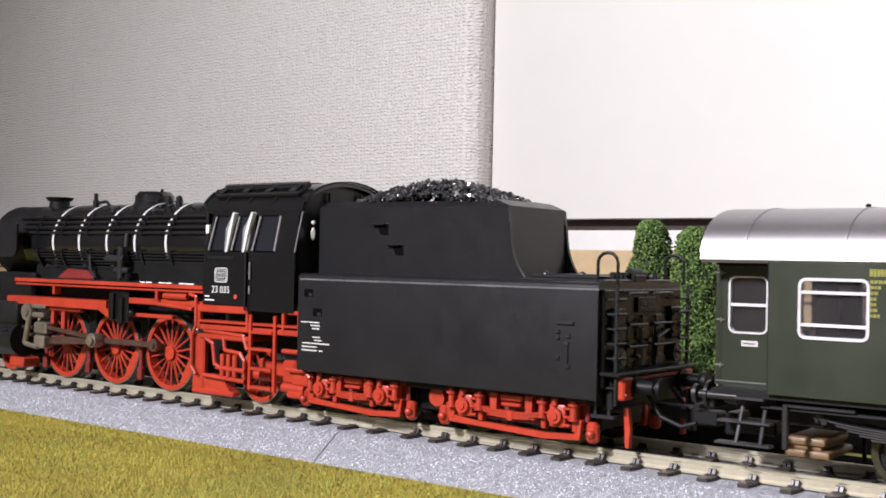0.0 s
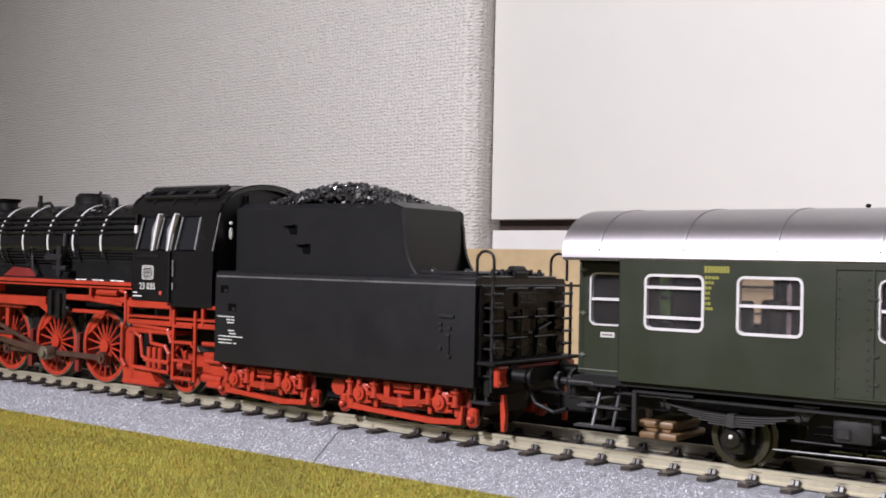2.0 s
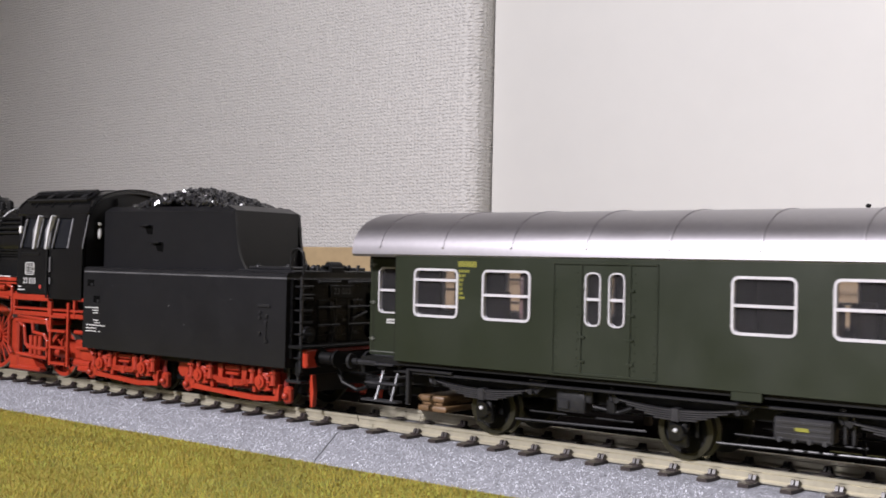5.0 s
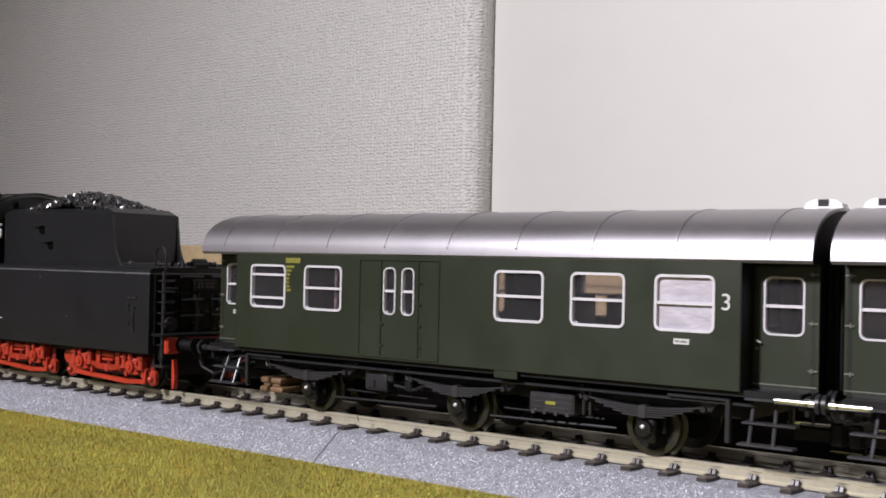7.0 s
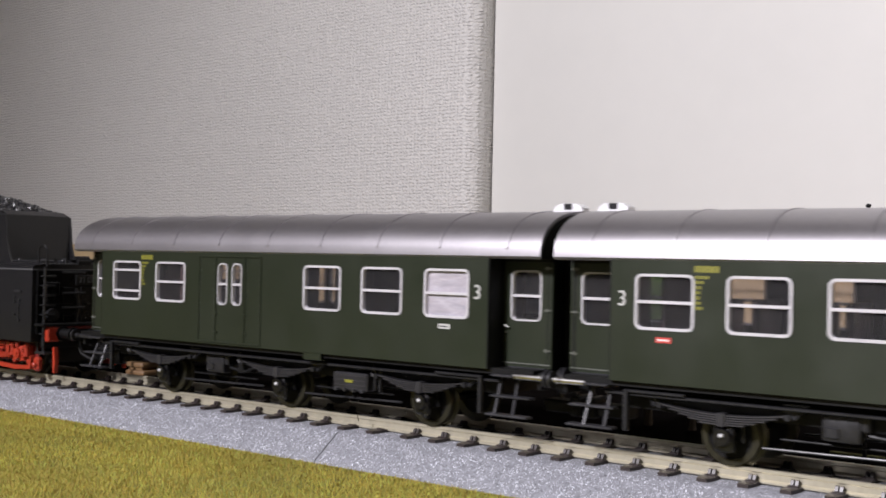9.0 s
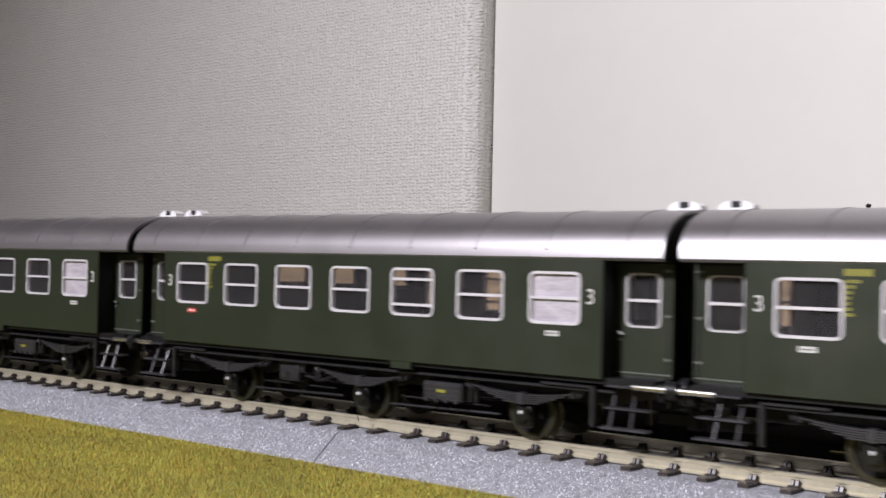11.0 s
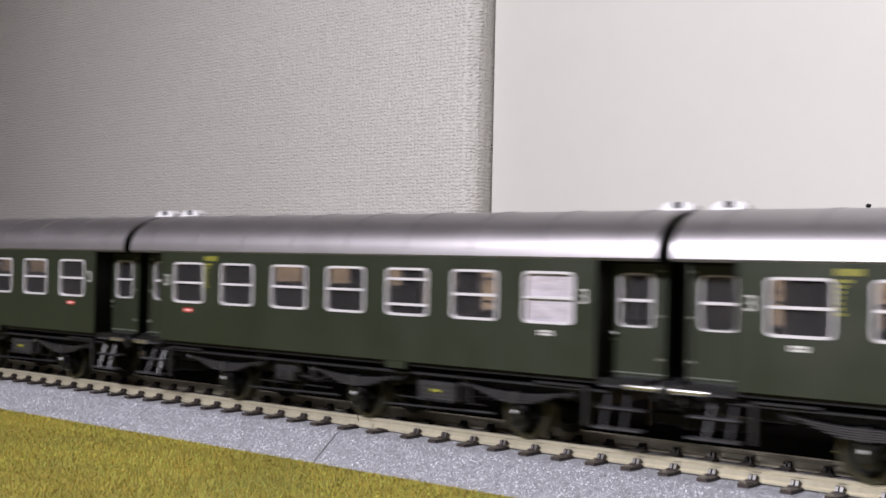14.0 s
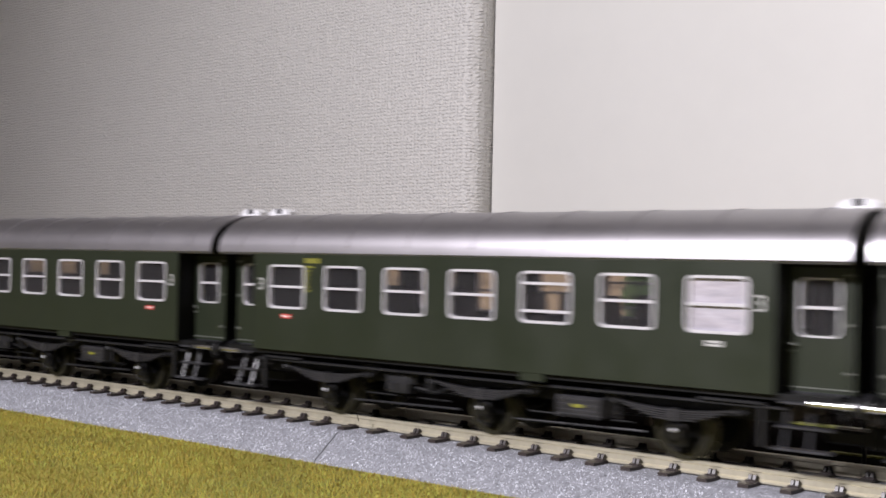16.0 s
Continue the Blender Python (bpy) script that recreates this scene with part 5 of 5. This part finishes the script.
        part("yellow_plate", box(B(), (x0 + x1) / 2 - 1.2, (x0 + x1) / 2 + 1.1, s * 14.1, s * 14.3, z0 + 1.75, z0 + 2.35), YELLOW, bx, off=CO)
        for q in (x1 + 1.6, x1 + 3.0):
            P("box_bracket", box(B(), q, q + 0.5, s * 12.6, s * 13.6, 22.4, 27.4, 0.1), GREYBLACK)
        bm = box(B(), -25.0, -18.6, s * 10.5, s * 13.6, 22.6, 27.2, 0.5, 2)
        box(bm, -24.4, -22.0, s * 13.4, s * 14.0, 23.2, 25.0, 0.2)
        box(bm, -19.6, -17.4, s * 11.5, s * 13.2, 24.6, 27.4, 0.3)
        P("brake_cylinder", bm, GREYBLACK)
        bm = pipe(B(), [(-17.5, s * 12.2, 24.0), (-12.0, s * 12.2, 23.4), (-9.0, s * 12.2, 24.6)], 0.4)
        box(bm, -14.5, -12.4, s * 11.4, s * 12.8, 23.0, 26.6, 0.3)
        P("brake_lever", bm, DULLBLACK)
        for x0, x1 in ((-36, -7), (7, 36)):
            P("brake_rod", rod(B(), (x0, s * 10.9, 19.8), (x1, s * 10.9, 20.3), 0.25, seg=8), GREYBLACK)
            P("brake_rod", rod(B(), (x0 + 3, s * 10.2, 21.6), (x1 - 3, s * 10.2, 21.6), 0.22, seg=8), DULLBLACK)
        # entrances at both ends
        for e in (-1, 1):
            def X(v):
                return e * (HALF + v)
            yi = SIDE - INSET
            bm = B()
            hole = [(min(X(2.0), X(9.4)) + 0.4, max(X(2.0), X(9.4)) - 0.4, WZ0 + 0.6, WZ1)]
            wall_with_holes(bm, min(X(0.25), X(11.7)), max(X(0.25), X(11.7)), 30.4, 51.4, s * yi, s * (yi - 0.7), hole)
            door = P("entrance_door", bm, GREEN)
            for z in (33.9, 41.9, 50.2):
                hg = box(B(), min(X(10.0), X(11.6)), max(X(10.0), X(11.6)), s * (yi - 0.1), s * (yi + 0.3), z - 0.13, z + 0.13)
                rod(hg, (X(10.6), s * (yi + 0.25), z - 0.4), (X(10.6), s * (yi + 0.25), z + 0.4), 0.2, seg=8)
                part("hinge", hg, HINGE, door, off=CO)
            hd = rod(B(), (X(1.0), s * (yi + 0.1), 38.6), (X(1.0), s * (yi + 0.7), 38.6), 0.22, seg=8)
            rod(hd, (X(1.0), s * (yi + 0.7), 38.7), (X(1.9), s * (yi + 0.7), 38.2), 0.2, seg=8)
            rod(hd, (X(1.0), s * (yi), 37.2), (X(1.0), s * (yi + 0.4), 37.2), 0.25, seg=8)
            part("door_handle", hd, HINGE, door, off=CO)
            part("kick_strip", box(B(), min(X(0.4), X(11.5)), max(X(0.4), X(11.5)), s * (yi - 0.1), s * (yi + 0.22), 31.0, 31.2), HINGE, door, off=CO)
            coach_window(door, hole[0][0] - 0.4, hole[0][1] + 0.4, s, (0.5,), y=yi, wide=0.6)
            # recess side wall painted black for its shade
            P("entrance_jamb", box(B(), X(-0.2), X(0.2), s * (yi - 1.0), s * (SIDE - 0.05), BOTTOM, EAVE), DULLBLACK)
            # shadow of the roof overhang above the door, built as a strip
            P("entrance_header", box(B(), min(X(0.3), X(11.7)), max(X(0.3), X(11.7)), s * (yi - 0.9), s * (yi + 0.05), 51.45, EAVE), DULLBLACK)
            bm = box(B(), min(X(0.8), X(6.0)), max(X(0.8), X(6.0)), s * (yi - 1), s * (SIDE - 0.4), 28.6, 29.0, 0.1)
            box(bm, min(X(1.7), X(10.2)), max(X(1.7), X(10.2)), s * (yi - 1), s * (yi + 0.35), 29.2, 30.35, 0.12)
            for z, y, q in ((24.4, 16.2, 0.0), (20.8, 17.3, -0.4)):
                box(bm, min(X(q), X(9.4)), max(X(q), X(9.4)), s * (y - 2.4), s * y, z, z + 0.42, 0.12)
            for q, d in ((1.4, 0.1), (5.4, 0.4)):
                rod(bm, (X(q), s * 13.8, 28.6), (X(q + d), s * 16.6, 20.8), 0.33, seg=8)
            P("footboard", bm, STEPGREY)
            bm = box(B(), X(-3.0), X(-2.1), s * 15.0, s * 16.2, 20.8, 28.4, 0.15)
            box(bm, min(X(-14), X(-2.3)), max(X(-14), X(-2.3)), s * 15.2, s * 16.0, 27.9, 28.4, 0.1)
            P("step_bracket", bm, GREYBLACK)
    # lining of the roof, floor, ends
    outer = arc_profile(SIDE + 0.35, EAVE + 0.1, 62.0, 26, 2.25)
    inner = [(y * 0.965, z - 0.55) for y, z in outer]
    rf = P("roof", extrude(B(), outer + inner[::-1], "x", -HALF - 12.3, HALF + 12.3), SILVER)
    bm = B()
    for k in range(9):
        x = -HALF - 4.5 + k * 16.8
        up = [(y * 1.008, z + 0.16) for y, z in outer[1:-1]]
        extrude(bm, up + [(y, z - 0.2) for y, z in outer[1:-1]][::-1], "x", x, x + 0.36)
    part("roof_rib", bm, SILVER, rf, off=CO)
    for e in (-1, 1):
        if not (variant == "luggage" and e < 0):
            x = e * (HALF + 12.3 - 3.7)
            bm = box(B(), x - 3.5, x + 3.5, -1.7, 1.7, 61.7, 62.35, 0.12)
            for a in (-1, 1):
                extrude(bm, [(x + a * 1.0, 62.3), (x + a * 1.0, 63.7), (x + a * 2.2, 63.5), (x + a * 3.3, 62.8), (x + a * 3.3, 62.3)], "y", -1.5, 1.5)
            part("roof_vent", bm, FRAMEWHITE, rf, "small bright roof ventilator", off=CO)
            bm = box(B(), x - 1.1, x + 1.1, -1.2, 1.2, 62.2, 63.6)
            part("vent_grille", bm, GREYBLACK, rf, off=CO)
        bm = box(B(), e * (HALF + 10.4), e * (HALF + 11.2), -SIDE + INSET, SIDE - INSET, BOTTOM, EAVE + 0.4)
        extrude(bm, [(y * 0.95, z - 0.5) for y, z in outer], "x", e * (HALF + 10.6), e * (HALF + 11.6))
        P("end_wall", bm, DULLBLACK)
        bm = B()
        for k in range(4):
            a = 6.2 - 0.5 * (k % 2)
            box(bm, e * (HALF + 11.2 + 0.65 * k), e * (HALF + 11.8 + 0.65 * k), -a, a, 30.5, 54.5 + 0.3 * (k % 2), 0.2)
        P("gangway_bellows", bm, DULLBLACK)
        for y in (-10, 10):
            bm = rod(B(), (e * (HALF + 8), y, 28.2), (e * (HALF + 11.6), y, 28.2), 1.4, 1.2, 16)
            rod(bm, (e * (HALF + 11.5), y, 28.2), (e * (HALF + 13.2), y, 28.2), 0.9, seg=12)
            rod(bm, (e * (HALF + 13.1), y, 28.2), (e * (HALF + 13.7), y, 28.2), 2.6, seg=20)
            P("buffer", bm, GREYBLACK)
            bm = rod(B(), (e * (HALF + 5.8), y * 1.6, BAR), (e * (HALF + 11.2), y * 1.6, BAR), 0.62, seg=18)
            rod(bm, (e * (HALF + 11.4), y * 1.6, BAR), (e * (HALF + 13.0), y * 1.6, BAR), 0.7, seg=18)
            bar = P("bright_bar", bm, *((GREYBLACK, "") if variant == "luggage" and e < 0 else (BRIGHT, "bright metal bar beside the footboard")))
            part("bar_collar", rod(B(), (e * (HALF + 12.9), y * 1.6, BAR), (e * (HALF + 13.6), y * 1.6, BAR), 1.7, seg=16), GREYBLACK, bar, off=CO)
        bm = box(B(), e * (HALF + 4), e * (HALF + 13.3), -2.2, 2.2, 20.6, 23.2, 0.4)
        box(bm, e * (HALF + 11.0), e * (HALF + 13.4), -3.4, 3.4, 20.2, 24.4, 0.4)
        P("coupling", bm, DULLBLACK)
        bm = box(B(), e * (HALF + 10.4), e * (HALF + 11.4), -15, 15, 26.4, 29.8, 0.2)
        P("headstock", bm, DULLBLACK)
    bm = box(B(), -HALF - 10.3, HALF + 10.3, -16.4, 16.4, 29.0, 30.2)
    P("coach_floor", bm, DULLBLACK)
    bm = box(B(), -HALF, HALF, -11, 11, 24.5, 29.0)
    P("underframe", bm, DULLBLACK)
    if variant == "luggage":
        bm = box(B(), -62.6, -54.8, -9.4, 4, 18.7, 20.1, 0.5, 2)
        box(bm, -62.0, -56.4, -8.6, 4, 20.0, 20.9, 0.2)
        box(bm, -62.8, -55.6, -9.2, 4, 20.8, 22.2, 0.5, 2)
        P("coupler_block", bm, UNDERTAN, "tan underfloor coupler block")
    # inside: pairs of seats and partitions
    seats = range(7) if variant != "luggage" else (0, 4, 5)
    for k in seats:
        x = -120.5 + 62.7 + 17.4 * k + 14.4
        if x > HALF - 6:
            continue
        for y0, y1 in ((-15.6, -3.2), (3.2, 15.6)):
            bm = box(B(), x - 0.8, x + 0.8, y0, y1, 31, 45.2, 0.6, 2)
            box(bm, x - 5.2, x + 5.2, y0, y1, 31, 36.6, 0.8, 2)
            P("seat", bm, SEAT)
    for x in (-HALF + 0.2, HALF - 1.0) + ((-32.0, 2.5) if variant == "luggage" else (44.6,)):
        bm = box(B(), x, x + 0.8, -16.4, -3.2, 30.2, 54)
        box(bm, x, x + 0.8, 3.2, 16.4, 30.2, 54)
        P("partition", bm, SEAT)
    ws = [plain_wheelset(c, x, 5.4, 0, CO) for x in AXLES]
    return c, ws


# ---- scenery behind the track ----
def conifer(x, y, height, width, seed):
    rng = random.Random(seed)
    t = tagged(new("tree"), "clipped dark green model tree behind the track", "tree", group="trees behind the track")
    bm = rod(B(), (0, 0, 0), (0, 0, height * 0.9), 1.3, 0.3, 8)
    for k in range(26):
        a, z = rng.uniform(0, math.tau), rng.uniform(5, height * 0.85)
        q = width * 0.36
        rod(bm, (0, 0, z), (q * math.cos(a), q * math.sin(a), z + 3), 0.3, 0.12, 5)
    part("trunk", bm, BARK, t)
    bm = B()
    for a, b, ra, rb in ((0.24, 0.32, 0.34, 0.42), (0.32, 0.6, 0.42, 0.37), (0.6, 0.88, 0.37, 0.24), (0.88, 0.96, 0.24, 0.15)):
        rod(bm, (0, 0, height * a), (0, 0, height * b), width * ra * 0.95, width * rb * 0.95, 14)
    part("inner_crown", bm, LEAF, t)
    n = 11000
    g = np.random.default_rng(seed)
    u = g.uniform(0, 1, n) ** 0.9
    z = 13 + u * (height - 13)
    prof = np.interp(u, [0, 0.12, 0.55, 0.85, 0.95, 1.0], [0.80, 1.0, 0.92, 0.66, 0.55, 0.25]) * width / 2
    a = g.uniform(0, math.tau, n)
    lump = 1 + 0.09 * np.sin(a * 3 + u * 13 + seed) + 0.07 * np.sin(a * 5 - u * 23) + g.normal(0, 0.05, n)
    rad = prof * lump * g.uniform(0.72, 1.0, n) ** 0.5
    c = np.stack([rad * np.cos(a), rad * np.sin(a), z], 1)
    s = g.uniform(0.25, 0.55, n)
    tet = np.array([(1, 1, 1), (1, -1, -1), (-1, 1, -1), (-1, -1, 1)], float) / 1.7
    turn = np.linalg.qr(g.normal(0, 1, (n, 3, 3)))[0]
    v = np.einsum("nij,kj->nki", turn, tet) * s[:, None, None] + c[:, None, :]
    f = (np.array([(0, 1, 2), (0, 3, 1), (0, 2, 3), (1, 3, 2)])[None] + 4 * np.arange(n)[:, None, None]).reshape(-1, 3)
    crown = from_arrays("crown", v.reshape(-1, 3) * MM, f, LEAF)
    crown.parent = t
    t.location = (x * MM, y * MM, GRASS * MM)
    return t


conifer(-140.7, 100, 57, 14.5, 2)
conifer(-127.6, 100, 55, 15.0, 5)
post = rod(B(), (-70.3, 60, GRASS), (-70.3, 60, 64.6), 0.5, 0.35, 8)
ball(post, (-70.3, 60, 64.9), 0.6, 10, 8, (1, 1, 0.8))
tagged(part("post", post, DULLBLACK), "thin dark post with a small knob behind the track", "post")

# ---- the train ----
loco, loco_wheels, coupling_rod, main_rod = locomotive()
loco.location = (LOCO_X * MM, MID * MM, RAIL * MM)
tend, tender_wheels = tender()
tend.location = (TENDER_X * MM, MID * MM, RAIL * MM)
PITCH_X, FIRST_X = 153.0, 56.5 - 62.7
built = {}
coaches = []
for k, kind in enumerate(("luggage", "red_first", "red_last", "red_first", "red_last", "red_first", "red_last")):
    m = pose((FIRST_X + PITCH_X * k) * MM, MID * MM, RAIL * MM)
    if kind in built:
        c = copy_thing(built[kind], m)
    else:
        c, _ = coach(kind)
        c.matrix_basis = m
        built[kind] = c
    coaches.append((c, FIRST_X + PITCH_X * k))


def frames_for(radius):
    """Times at which a wheel of that radius (mm) is keyed: well under a quarter turn apart."""
    out, last = [0], 0.0
    for k in range(1, 481):
        s = run(k / 30)
        ahead = run(min((k + 1) / 30, 16.0))
        if (ahead - last) / radius > radians(66) or k == 480:
            out.append(k)
            last = s
    return [k / 30 for k in out]


def roll(wheel, radius):
    base = wheel.location.copy()
    walk(wheel, [(t, Matrix.Translation(base) @ Matrix.Rotation(-run(t) / radius, 4, "Y")) for t in frames_for(radius)])


def motions():
    times = [k / 10 for k in range(0, 161)]
    for ob, x in [(loco, LOCO_X), (tend, TENDER_X)] + coaches:
        walk(ob, [(t, pose((x - run(t)) * MM, MID * MM, RAIL * MM)) for t in times])
    for w, r in loco_wheels + tender_wheels:
        roll(w, r)
    for c, _ in coaches:
        for w in c.children:
            if w.name.startswith("wheelset"):
                roll(w, 5.4)
    # rods follow the crank pins
    ts = [k / 10 for k in range(0, 161)]
    c0, m0 = coupling_rod.location.copy(), main_rod.location.copy()
    crank_rows, main_rows = [], []
    for t in ts:
        a = radians(PHASE) + run(t) / 10.05
        d = Vector((CRANK * math.cos(a), 0, CRANK * math.sin(a))) * MM
        crank_rows.append((t, Matrix.Translation(c0 + d)))
        tilt = math.asin(CRANK * math.sin(a) / 26.5)
        main_rows.append((t, Matrix.Translation(m0 + d) @ Matrix.Rotation(-tilt, 4, "Y")))
    walk(coupling_rod, crank_rows)
    walk(main_rod, main_rows)


motions()
